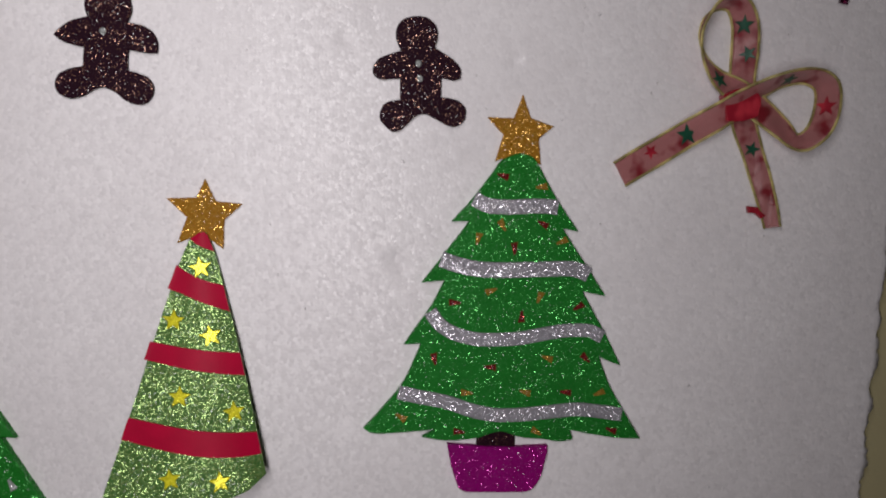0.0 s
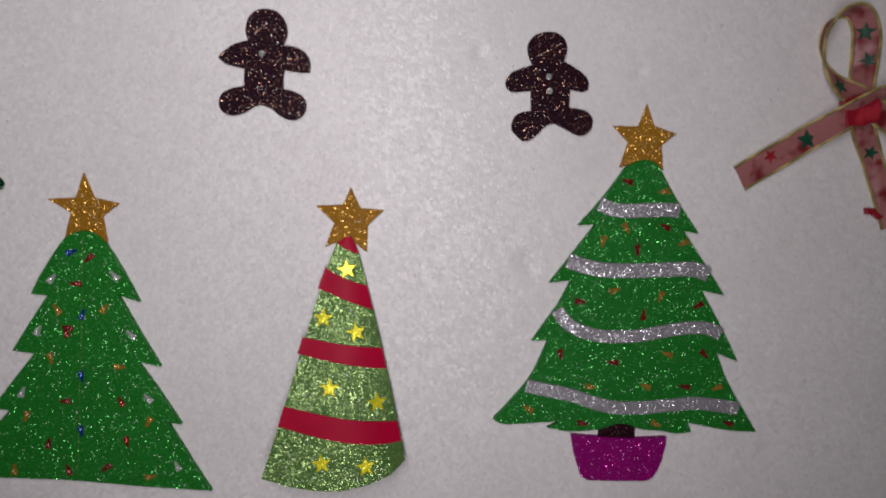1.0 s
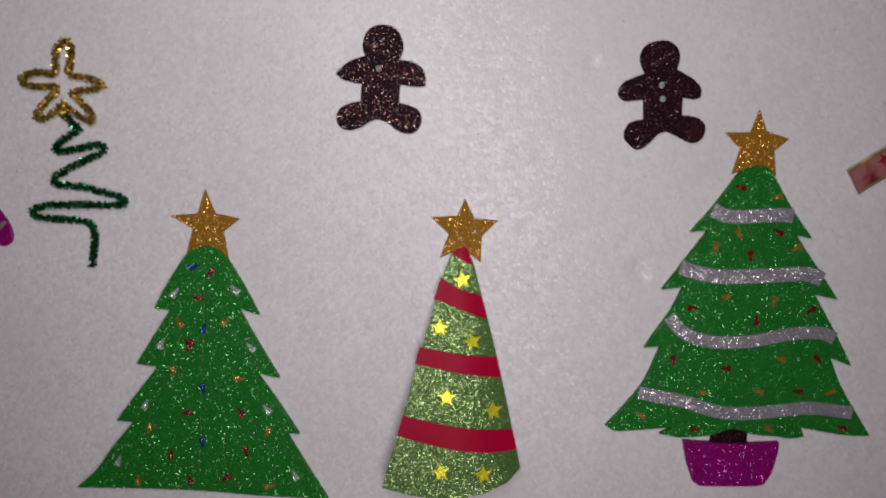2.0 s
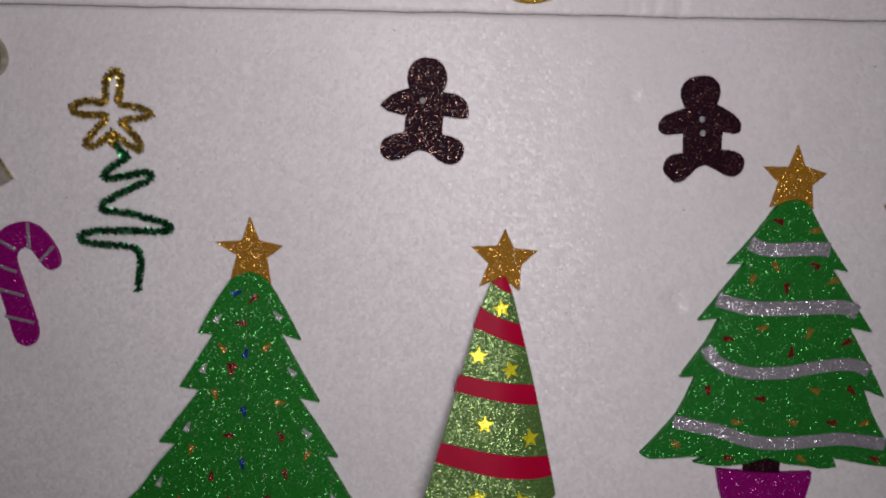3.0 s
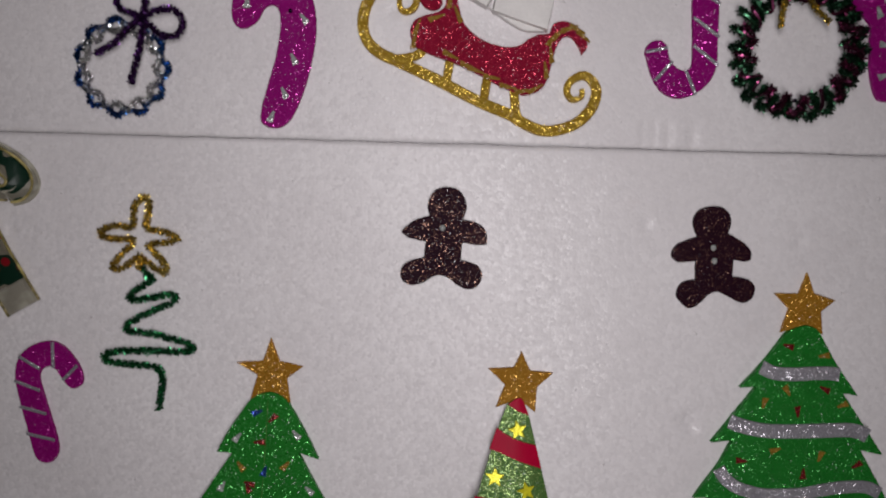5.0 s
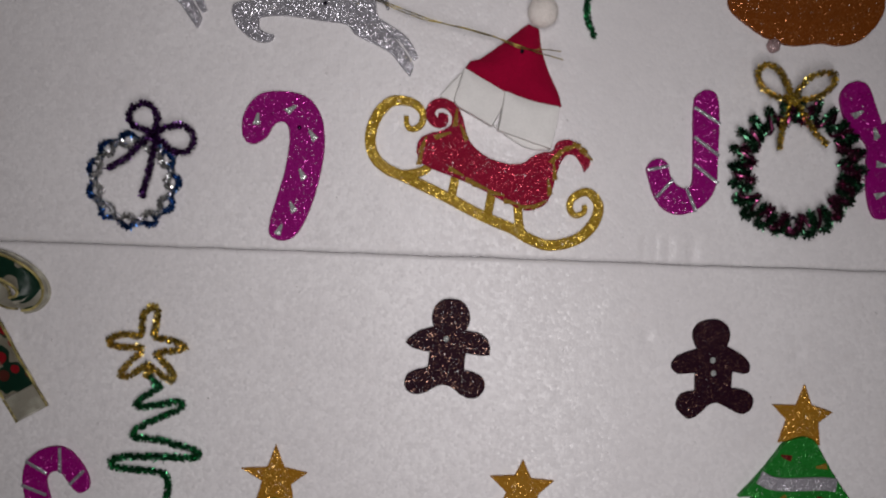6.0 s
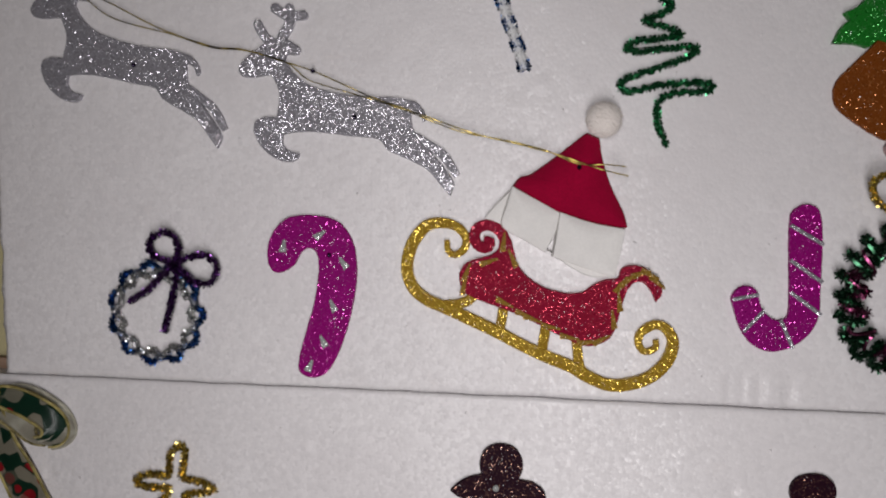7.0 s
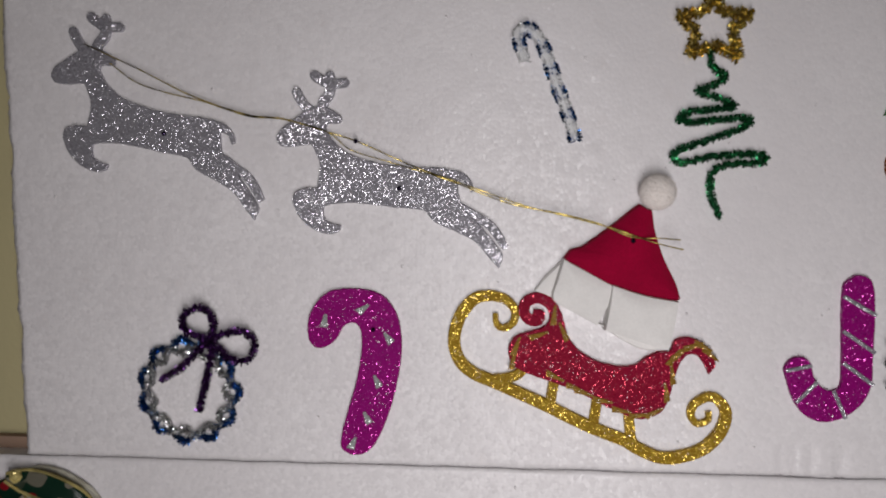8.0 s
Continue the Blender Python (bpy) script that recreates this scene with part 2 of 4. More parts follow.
def plate(points, thick=0.003, back=0.0008, soft=0.0005, corner=60.0, wave=0.00015):
    """A cut sheet of craft foam: the outline with thickness and a softened front edge."""
    loop = smooth(points, True, 0.002, corner)
    area = sum(a.x * b.y - b.x * a.y for a, b in zip(loop, loop[1:] + loop[:1]))
    if area < 0:
        loop.reverse()
    n = len(loop)
    inner = []
    for i in range(n):
        along = loop[(i + 1) % n] - loop[i - 1]
        side = Vector((-along.y, along.x)).normalized() if along.length > 1e-9 else Vector((0, 0))
        inner.append(loop[i] + side * soft)
    bm = bmesh.new()
    jag = [Vector((random.uniform(-wave, wave), random.uniform(-wave, wave))) for _ in loop]
    rings = [[bm.verts.new((q.x + j.x, y, q.y + j.y)) for q, j in zip(ring, jag)]
             for ring, y in ((loop, back), (loop, soft - thick), (inner, -thick))]
    for a, b in zip(rings, rings[1:]):
        for i in range(n):
            bm.faces.new((a[i], a[(i + 1) % n], b[(i + 1) % n], b[i]))
    bm.faces.new(rings[2])
    bm.faces.new(rings[0][::-1])
    bm.normal_update()
    bmesh.ops.triangulate(bm, faces=[f for f in bm.faces if len(f.verts) > 4], ngon_method="EAR_CLIP")
    return bm


def strip(bm, points, width, thick=0.003, back=0.0008, ends=1.0, step=0.002, rounded=False):
    """A flat band of even or tapering width along a curve, added to bm; rounded: with half-round ends."""
    path = smooth(points, False, step, 150.0)
    n = len(path)
    rings = []
    for i, p in enumerate(path):
        along = (path[min(i + 1, n - 1)] - path[max(i - 1, 0)]).normalized()
        side = Vector((-along.y, along.x))
        t = i / (n - 1)
        taper = min(1.0, ends + (1 - ends) * min(t, 1 - t) * 6)
        w = width / 2 * taper
        if rounded:
            gap = min((p - path[0]).length, (p - path[-1]).length)
            w *= math.sqrt(max(0.06, 1 - max(0.0, 1 - gap / w) ** 2))
        rings.append([bm.verts.new((q.x, y, q.y)) for q, y in (
            (p - side * w, back), (p - side * w, 0.0004 - thick), (p - side * (w - 0.0004), -thick),
            (p + side * (w - 0.0004), -thick), (p + side * w, 0.0004 - thick), (p + side * w, back))])
    for a, b in zip(rings, rings[1:]):
        for k in range(6):
            bm.faces.new((a[k], a[(k + 1) % 6], b[(k + 1) % 6], b[k]))
    bm.faces.new(rings[0])
    bm.faces.new(rings[-1][::-1])
    return bm


def band(points, width, **more):
    return strip(bmesh.new(), points, width, **more)


def tube(path, radius, sides=8):
    """A round cord along 3D points in metres."""
    bm = bmesh.new()
    n, rings = len(path), []
    for i, p in enumerate(path):
        along = (path[min(i + 1, n - 1)] - path[max(i - 1, 0)]).normalized()
        a = along.orthogonal() if abs(along.y) > 0.95 else along.cross(Vector((0, 1, 0))).normalized()
        a.normalize()
        b = along.cross(a)
        rings.append([bm.verts.new(p + radius * (a * math.cos(k * math.tau / sides) + b * math.sin(k * math.tau / sides))) for k in range(sides)])
    for r, s in zip(rings, rings[1:]):
        for k in range(sides):
            bm.faces.new((r[k], r[(k + 1) % sides], s[(k + 1) % sides], s[k]))
    bm.faces.new(rings[0][::-1])
    bm.faces.new(rings[-1])
    return bm


def lifted(points, y, step=0.0015, closed=False, corner=150.0):
    return [Vector((q.x, y, q.y)) for q in smooth(points, closed, step, corner)]


def bristles(path, radius, per_mm=7.0, pitch=0.0034, width=0.00062, pick=None, jitter=0.16):
    """Tinsel: fine foil blades set in a spiral round a wire. pick(s) says whether the blade at s metres belongs."""
    bm = bmesh.new()
    s, n = 0.0, len(path)
    for i in range(n - 1):
        a, b = path[i], path[i + 1]
        length = (b - a).length
        along = (b - a).normalized() if length > 0 else Vector((1, 0, 0))
        u = along.cross(Vector((0, 1, 0)))
        u = u.normalized() if u.length > 0.1 else along.orthogonal().normalized()
        v = along.cross(u)
        count = int(length * 1000 * per_mm + random.random())
        for _ in range(count):
            t = random.random()
            if pick and not pick(s + t * length):
                continue
            turn = (s + t * length) / pitch * math.tau + random.choice((0, math.pi)) + random.gauss(0, 0.3)
            out = (u * math.cos(turn) + v * math.sin(turn) + along * random.gauss(0, 0.28)).normalized()
            side = (along * math.cos(turn * 0.7) + out.cross(along) * random.uniform(-1, 1)).normalized()
            p = a.lerp(b, t)
            tip = p + out * radius * random.uniform(1 - jitter, 1 + jitter)
            if tip.y > 0.0004:
                tip.y = 0.0004
            w = side * width
            q = [bm.verts.new(p - w * 0.8), bm.verts.new(p + w * 0.8), bm.verts.new(tip + w), bm.verts.new(tip - w)]
            bm.faces.new(q)
        s += length
    return bm


def blades(name, bm, mat, parent, label=""):
    """Blades are open faces, so their normals stay as built."""
    mesh = bpy.data.meshes.new(name)
    bm.to_mesh(mesh)
    bm.free()
    mesh.materials.append(mat)
    ob = new(name, mesh)
    ob.parent = parent
    tagged(ob, label, "", "", "stuff")
    return ob


def chenille(parent, name, points, radius, mat, label="", closed=False, y=None, per_mm=7.0, corner=150.0):
    """A tinsel stem: wire core with its bristles."""
    depth = -radius * 0.85 if y is None else y
    path = lifted(points, depth, 0.0015, closed, corner)
    radius *= 0.9
    core = part(name, tube(path, radius * 0.4, 6), mat, parent, label)
    blades("bristle", bristles(path, radius, per_mm), mat, core)
    return core


def ball(radius, segments=16, rings=10, bump=0.0, squash=1.0):
    bm = bmesh.new()
    bmesh.ops.create_uvsphere(bm, u_segments=segments, v_segments=rings, radius=radius)
    for vert in bm.verts:
        vert.co *= 1 + bump * noise.noise(vert.co * 600)
        vert.co.y *= squash
    return bm


def star_points(radius, inner=0.45, turn=0.0):
    return [(1000 * radius * (inner if k % 2 else 1) * math.sin(turn + k * math.pi / 5),
             1000 * radius * (inner if k % 2 else 1) * math.cos(turn + k * math.pi / 5)) for k in range(10)]


def pin(parent, x, z, y):
    bm = ball(0.0017, 10, 8)
    ob = part("pin", bm, STEEL, parent, "round dark pin head")
    ob.location = (x / 1000, y, z / 1000)
    return ob


def chip_mesh(name, mat, length, width):
    bm = bmesh.new()
    outline = [(-width / 2, -length / 2), (width / 2, -length / 2 + 0.0008), (width * 0.12, length / 2), (-width * 0.18, length / 2 - 0.0004)]
    rings = [[bm.verts.new((x, y, z)) for x, z in outline] for y in (0.0, -0.0006)]
    for i in range(4):
        bm.faces.new((rings[0][i], rings[0][(i + 1) % 4], rings[1][(i + 1) % 4], rings[1][i]))
    bm.faces.new(rings[1][::-1])
    bm.faces.new(rings[0])
    bmesh.ops.recalc_face_normals(bm, faces=bm.faces)
    mesh = bpy.data.meshes.new(name)
    bm.to_mesh(mesh)
    bm.free()
    mesh.materials.append(mat)
    return mesh


CHIPS = {c: chip_mesh("chip", CHIP[c], 0.0098, 0.0055) for c in CHIP}


def chips(parent, colour, places, y, turns=None, long=1.0):
    """Small cut triangles glued on."""
    for k, (x, z) in enumerate(places):
        ob = new("chip", CHIPS[colour])
        ob.parent = parent
        turn = turns[k] if turns else random.uniform(0, 360)
        ob.matrix_basis = pose(x / 1000, y, z / 1000, 0, turn, 0) @ Matrix.Diagonal((1 / long**0.5, 1, long, 1))
        ob["label"] = f"small {colour} glitter chip"


# ---- the boards and the room ----


def board(name, x0, x1, z0, z1, thick, label, dents, ragged):
    """A slab of bead foam with a gently uneven face, worn edges and dents (x, z, radius, depth)."""
    bm = bmesh.new()
    nx, nz = int((x1 - x0) / 0.0035), int((z1 - z0) / 0.0035)
    grid = []
    for i in range(nx + 1):
        column = []
        for k in range(nz + 1):
            x, z = x0 + (x1 - x0) * i / nx, z0 + (z1 - z0) * k / nz
            edge = min(i, nx - i, k, nz - k)
            y = 0.0006 + 0.0005 * noise.noise(Vector((x * 14, z * 14, 0))) + 0.0003 * noise.noise(Vector((x * 70, z * 70, 3)))
            for dx, dz, r, d in dents:
                if abs(x - dx) > r or abs(z - dz) > r:
                    continue
                far = math.hypot(x - dx, z - dz) / r
                if far < 1:
                    y += d * (1 - far * far) ** 2
            if edge == 0:
                y += 0.0007
                x += ragged * noise.noise(Vector((z * 60, 5, x * 3))) * (1 if i in (0, nx) else 0)
                x += ragged * 0.6 * noise.noise(Vector((z * 220, 1, x))) * (1 if i in (0, nx) else 0)
                z += 0.0007 * noise.noise(Vector((x * 40, 2, z))) * (1 if k in (0, nz) else 0)
            column.append(bm.verts.new((x, y, z)))
        grid.append(column)
    for i in range(nx):
        for k in range(nz):
            bm.faces.new((grid[i][k], grid[i + 1][k], grid[i + 1][k + 1], grid[i][k + 1]))
    rim = [e for e in bm.edges if e.is_boundary]
    back = bmesh.ops.extrude_edge_only(bm, edges=rim)["geom"]
    for vert in back:
        if isinstance(vert, bmesh.types.BMVert):
            vert.co.y = thick
    bmesh.ops.holes_fill(bm, edges=[e for e in bm.edges if e.is_boundary], sides=0)
    for f in bm.faces:
        f.smooth = abs(f.normal.y) > 0.3 and len(f.verts) == 4
    return tagged(part(name, bm, FOAM, None), label, "foam board", "", "structure")


random.seed(3)
DENTS_LOW = [(0.144, 1.072, 0.012, 0.0025), (0.15, 1.066, 0.006, 0.003)]
DENTS_LOW += [(random.uniform(-0.46, 0.5), random.uniform(0.84, 1.28), random.uniform(0.004, 0.009), random.uniform(-0.0012, 0.0022)) for _ in range(44)]
MARKS = [(-20.6, -0.3), (-12, 0.8), (-0.9, -0.2), (20.2, -1.5)]
MARKS_X, MARKS_Z = 0.115, 1.31
DENTS_HIGH = [(MARKS_X + x / 1000, MARKS_Z + z / 1000 + 0.005 * k, 0.0052, 0.0014) for x, z in MARKS for k in range(-2, 3)]
DENTS_HIGH += [(random.uniform(-0.44, 0.5), random.uniform(1.32, 1.75), random.uniform(0.004, 0.008), random.uniform(-0.001, 0.0018)) for _ in range(30)]
low_board = board("wall_panel_low", -0.49, 0.5535, 0.80, 1.2995, 0.02, "white bead foam board with a broken worn edge", DENTS_LOW, 0.006)
high_board = board("wall_panel_high", -0.4525, 0.551, 1.3005, 1.80, 0.02, "white bead foam board leaning flat on a cream wall", DENTS_HIGH, 0.0022)


def crumbs(owner, x0, x1, z0, z1, count):
    """Loose beads and torn flecks that cling to the face of a board."""
    bm = bmesh.new()
    for _ in range(count):
        x, z = random.uniform(x0, x1), random.uniform(z0, z1)
        r = random.uniform(0.0004, 0.0010)
        made = bmesh.ops.create_icosphere(bm, subdivisions=1, radius=r)["verts"]
        long, turn = random.uniform(0.8, 1.9), random.uniform(0, math.pi)
        for vert in made:
            a, b = vert.co.x * long, vert.co.z
            vert.co = Vector((x + a * math.cos(turn) - b * math.sin(turn), vert.co.y * 0.3, z + a * math.sin(turn) + b * math.cos(turn)))
    for f in bm.faces:
        f.smooth = True
    return tagged(part("foam_crumb", bm, FOAM, owner), "", "", "", "stuff")


random.seed(77)
crumbs(low_board, -0.47, 0.53, 0.82, 1.295, 90)
crumbs(high_board, -0.43, 0.53, 1.305, 1.78, 60)


def slab(name, size, at, mat, label):
    bm = bmesh.new()
    bmesh.ops.create_cube(bm, size=1.0)
    bmesh.ops.scale(bm, vec=size, verts=bm.verts)
    bmesh.ops.bevel(bm, geom=bm.edges, offset=0.002, segments=1)
    ob = part(name, bm, mat, None)
    ob.location = at
    return tagged(ob, label, name.split("_")[0], "", "structure")


slab("joint_trim", (0.985, 0.008, 0.004), (0.052, 0.0092, 1.3), FOAM, "foam showing in the joint between the boards")
slab("wall_north", (3.4, 0.1, 2.6), (0, 0.0705, 1.3), WALL, "cream painted wall behind the foam boards")
slab("wall_south", (3.4, 0.1, 2.6), (0, -2.45, 1.3), PLASTER, "plain plaster wall behind the viewer")
slab("wall_west", (0.1, 2.42, 2.6), (-1.65, -1.19, 1.3), PLASTER, "plain plaster side wall")
slab("wall_east", (0.1, 2.42, 2.6), (1.65, -1.19, 1.3), PLASTER, "plain plaster side wall")
slab("floor", (3.4, 2.62, 0.1), (0, -1.19, -0.05), PLASTER, "plain floor of the dim room")
slab("ceiling", (3.4, 2.62, 0.1), (0, -1.19, 2.65), PLASTER, "plain plaster ceiling of the dim room")
slab("ledge_trim", (0.05, 0.006, 0.009), (-0.4795, 0.0165, 1.3042), plaster("brown_wood", (0.32, 0.21, 0.15)), "brown wooden ledge beside the upper board")

# ---- lower board: cut-out biscuits ----
random.seed(11)
biscuit = thing("gingerbread_cutout", -0.066, 1.223, "dark brown glitter foam gingerbread cut-out with one pale button", "ornament", "gingerbread cut-outs")
part("body", plate([(2, 41.8), (9.9, 40.1), (15.6, 34), (17.7, 26.3), (16.1, 19.3), (14.2, 15.6), (19, 15.1), (27, 13.1), (32.8, 8.5), (35.2, 1.9), (34.6, -4.5), (26.9, -4.9), (15.2, -3.3), (14.4, -9.8), (14.2, -17.6), (22.4, -19.7), (29, -22.9), (32, -28.9), (30.3, -36.2), (25.2, -40.9), (18.5, -41.4), (11.9, -38.6), (3.9, -32.6), (-3.4, -30.4), (-9.3, -32.3), (-15.9, -36.7), (-22.6, -39), (-29.2, -38.6), (-34.2, -34.8), (-35.5, -29), (-33.2, -23.3), (-27.3, -19.2), (-16.3, -16.3), (-15.7, -9.5), (-15.1, -3), (-22.6, -1.7), (-29.8, 0.3), (-35.5, 4.4), (-31, 9.4), (-23.7, 14.5), (-12.4, 18.2), (-14.1, 24.4), (-13.6, 30.7), (-10.3, 37), (-4.5, 41)], 0.003), BROWN, biscuit)
biscuit_two = thing("gingerbread_cutout", 0.158, 1.212, "dark brown glitter foam gingerbread cut-out with two pale buttons", "ornament", "gingerbread cut-outs")
part("body", plate([(-4.5, 42.9), (3.7, 42), (9.5, 37.2), (11.7, 30.8), (10.5, 23.6), (9.5, 21), (16.8, 17.3), (24.6, 12.4), (29.9, 5.9), (29.8, -0.3), (25.4, -2.1), (15.5, -0.5), (15.5, -6.6), (15.5, -14.9), (23.1, -15.5), (30.8, -18.1), (34.9, -23.9), (33.3, -32), (27.2, -36.2), (21.1, -35.5), (13.3, -31.5), (3.8, -27.6), (-3.4, -30.2), (-9.1, -36.2), (-15, -41), (-20.2, -41.9), (-25.7, -37.8), (-29.3, -33.5), (-29.8, -28.3), (-27.1, -22.4), (-21.9, -19.3), (-14.8, -17.9), (-15.3, -9.9), (-15.7, -2.3), (-22.6, -3.3), (-30.8, -3.6), (-35.4, -0), (-35.6, 5), (-31.4, 10.9), (-23.3, 14.8), (-15.3, 17.5), (-17.7, 22.5), (-19.5, 28.9), (-18.3, 35.3), (-13.3, 40.6)], 0.003), BROWN, biscuit_two)
for owner, spots in ((biscuit, [(-1.7, 8.5)]), (biscuit_two, [(-2, 8.8), (-0.6, -2.1)])):
    for x, z in spots:
        ob = part("button", ball(0.0024, 10, 8, 0.15, 0.5), CHIP["silver"], owner, "small pale glittery button")
        ob.location = (x / 1000, -0.003, z / 1000)

# ---- lower board: plain green tree ----
tree = thing("christmas_tree_cutout", -0.219, 0.982, "flat green glitter foam tree with gold star and coloured chips", "ornament", "christmas trees")
part("star", plate([(11.7, 154.5), (19.2, 135), (38.3, 130.9), (25.1, 120.3), (27.9, 100), (11.3, 101.8), (-5.5, 101.7), (0.6, 123), (-16.9, 133.4), (4.8, 134.9)], 0.0022, corner=40), STAR_GOLD, tree, "gold glitter star")
part("body", plate([(12.6, 109.2), (22.8, 104.8), (28.3, 98), (42.4, 72.6), (52.2, 52.3), (41.7, 55.7), (35.1, 58.7), (49.2, 31.6), (67.5, -1.2), (56.9, 0.9), (49, 3), (63.3, -18.4), (82.8, -50), (71.9, -48.9), (83.8, -69.8), (93.6, -87.3), (106, -108.3), (49.9, -104.7), (-3, -100), (-51.7, -97.9), (-105.1, -96.7), (-88.9, -82.1), (-71.2, -58.5), (-54.9, -39.4), (-68.8, -37.9), (-50.3, -14.1), (-32.7, 8.4), (-49.6, 10.8), (-36.5, 31.4), (-19.8, 56.5), (-32.8, 57.4), (-22.5, 76.2), (-5.9, 100.8), (2, 106.6)], 0.0045, corner=50), GREEN_DEEP, tree)
part("crease", band([(10.2, 103.3), (6.3, 36.2), (1.5, -30.8), (-2.9, -98.2)], 0.0009, thick=0.0047, back=-0.003), CONE, tree, "thin pale crease down the middle")
random.seed(5)
chips(tree, "red", [(14.3, 87.2), (3.2, 66.5), (-4.9, 30.5), (-6.4, 26.9), (-9.5, -31), (35, -30.7), (-24.6, -67.2), (38.2, -65.3), (-9.6, -90.1), (21, -88.1)], -0.0044)
chips(tree, "gold", [(-12.4, 45.5), (24.9, 46.6), (-19.4, 4.7), (34.9, -1.6), (-41.2, -44.1), (56.5, -48.2), (-53.2, -89.9), (56.8, -95.9)], -0.0044)
chips(tree, "blue", [(1.2, 92), (7.3, 41.6), (4.2, -10), (1.8, -56.6)], -0.0044, [70, 20, 170, 175])
chips(tree, "silver", [(-15.2, 70.3), (33.8, 73.5), (-28, 27.8), (45, 25.4), (-43.3, -23.6), (56.9, -27.9), (-68.6, -73.1), (78.8, -86.2)], -0.0044, [40, -40, 30, -45, 25, -40, 25, -25])

# ---- lower board: tree with silver garlands in a pot ----
potted = thing("christmas_tree_cutout", 0.235, 1.043, "green glitter foam tree with silver garlands in a purple pot", "ornament", "christmas trees")
part("star", plate([(1.4, 159), (8.4, 141.8), (26.6, 136.3), (15.3, 126.7), (17.9, 107.1), (-0.9, 112.3), (-17.6, 108.5), (-12.1, 128.3), (-25, 141.1), (-4.6, 141.2)], 0.0022, corner=40), STAR_GOLD, potted, "gold glitter star")
part("trunk", plate([(-21.9, -105.6), (8.9, -105.7), (9.4, -124.9), (-22.6, -124.7)], 0.0022), BROWN, potted, "dark brown glitter trunk")
part("body", plate([(1.1, 114.9), (11.1, 112.3), (17, 104.5), (31.6, 81.3), (50.3, 56.3), (37.9, 58), (76, 5.1), (56.7, 8.9), (80.3, -30), (91.9, -51.5), (73.7, -44.6), (85.4, -70), (113.3, -113.4), (88.4, -112.1), (53.4, -105.9), (57, -113.8), (45.7, -115.5), (31.5, -113.5), (12.7, -111.7), (-3.8, -106.9), (-23.2, -112.3), (-38, -114.1), (-51.7, -114), (-66.6, -111.4), (-54.8, -105.1), (-72.4, -106.6), (-92.5, -108.2), (-105.9, -108.2), (-113.1, -104.2), (-99.7, -89.1), (-82.6, -66), (-69.8, -35.1), (-83.1, -35.9), (-73, -20.4), (-62.5, -4.5), (-53.1, 15.4), (-70.8, 13.3), (-60.1, 27.8), (-35.5, 62), (-49.5, 61.1), (-34.1, 79.2), (-19.8, 98.9), (-11.7, 109.8)], 0.0045, corner=50), GREEN, potted)
part("pot", plate([(-46.3, -117.4), (-19.4, -119.2), (8.4, -120.1), (36, -119), (35.2, -128.7), (31, -146.8), (24.5, -156.5), (18.6, -158.4), (-29.3, -157.8), (-35.9, -154.5), (-42.2, -136.4)], 0.0045, corner=40), PURPLE, potted, "purple glitter flower pot")
part("garland", band([(-33.4, 79.2), (-23, 74.6), (-7.7, 73.6), (9.8, 74.8), (23.1, 75.2), (32.4, 74.4)], 0.0115, thick=0.006, back=-0.004), SILVER, potted, "silver glitter garland")
part("garland", band([(-57, 32.2), (-44.9, 28.1), (-27.3, 24.8), (-5.2, 24.6), (21.4, 25.8), (43.8, 26.8), (52.9, 25.4), (60.4, 22.2)], 0.0122, thick=0.006, back=-0.004), SILVER, potted, "silver glitter garland")
part("garland", band([(-63.9, -9), (-57.5, -17.9), (-46.1, -25.7), (-27.9, -30.5), (-9.8, -31), (8.4, -29.6), (26.5, -26), (44.8, -23), (63.4, -22.8), (74.9, -27.7)], 0.0108, thick=0.006, back=-0.004), SILVER, potted, "silver glitter garland")
part("garland", band([(-86.6, -74.1), (-71.1, -77.5), (-48.4, -82.1), (-25.3, -89.6), (-6.8, -92.7), (16.3, -92), (39.5, -89.6), (58.2, -87.9), (82.1, -90.3), (95.3, -92.3)], 0.0112, thick=0.006, back=-0.004), SILVER, potted, "silver glitter garland")
random.seed(6)
chips(potted, "red", [(-11.7, 97.4), (21.6, 61.4), (0.1, 41.6), (-44.8, -2), (8.6, -12.4), (54, -3.7), (-59.1, -47.1), (-14.4, -53.4), (62.5, -45.4), (47.9, -73.7), (-37.2, -106.8), (87.9, -105.5)], -0.0044)
chips(potted, "gold", [(18.9, 89.9), (-10.2, 59.4), (-28.8, 48.5), (37.6, 48.1), (-16.6, 8), (22.1, 3.3), (31.1, -45.6), (-32.4, -74.6), (14.6, -73.8), (75.7, -74.3), (-84, -94.5), (25.7, -107)], -0.0044)

# ---- lower board: rolled cone tree ----
CONE_LEFT = [(3.2, 96.1), (-3.6, 91.1), (-8.8, 77.8), (-17.0, 50.8), (-27.3, 15.5), (-37.5, -21.9), (-48.3, -59.2), (-59.6, -96.6)]
CONE_RIGHT = [(7, 97.1), (9.6, 94.9), (15.0, 81.9), (21.3, 57.7), (31.5, 18.5), (39.5, -15.9), (47.5, -52.7), (55.1, -86.4)]
CONE_HEM = [(-59.6, -96.6), (-40.6, -102.1), (-17.7, -105.7), (3.4, -106.1), (24.7, -102.4), (43.5, -95.9), (54.8, -86.6)]


def along_line(points, t):
    k = max(0.0, min(1.0, t)) * (len(points) - 1)
    i = min(int(k), len(points) - 2)
    return Vector(points[i]).lerp(Vector(points[i + 1]), k - i)


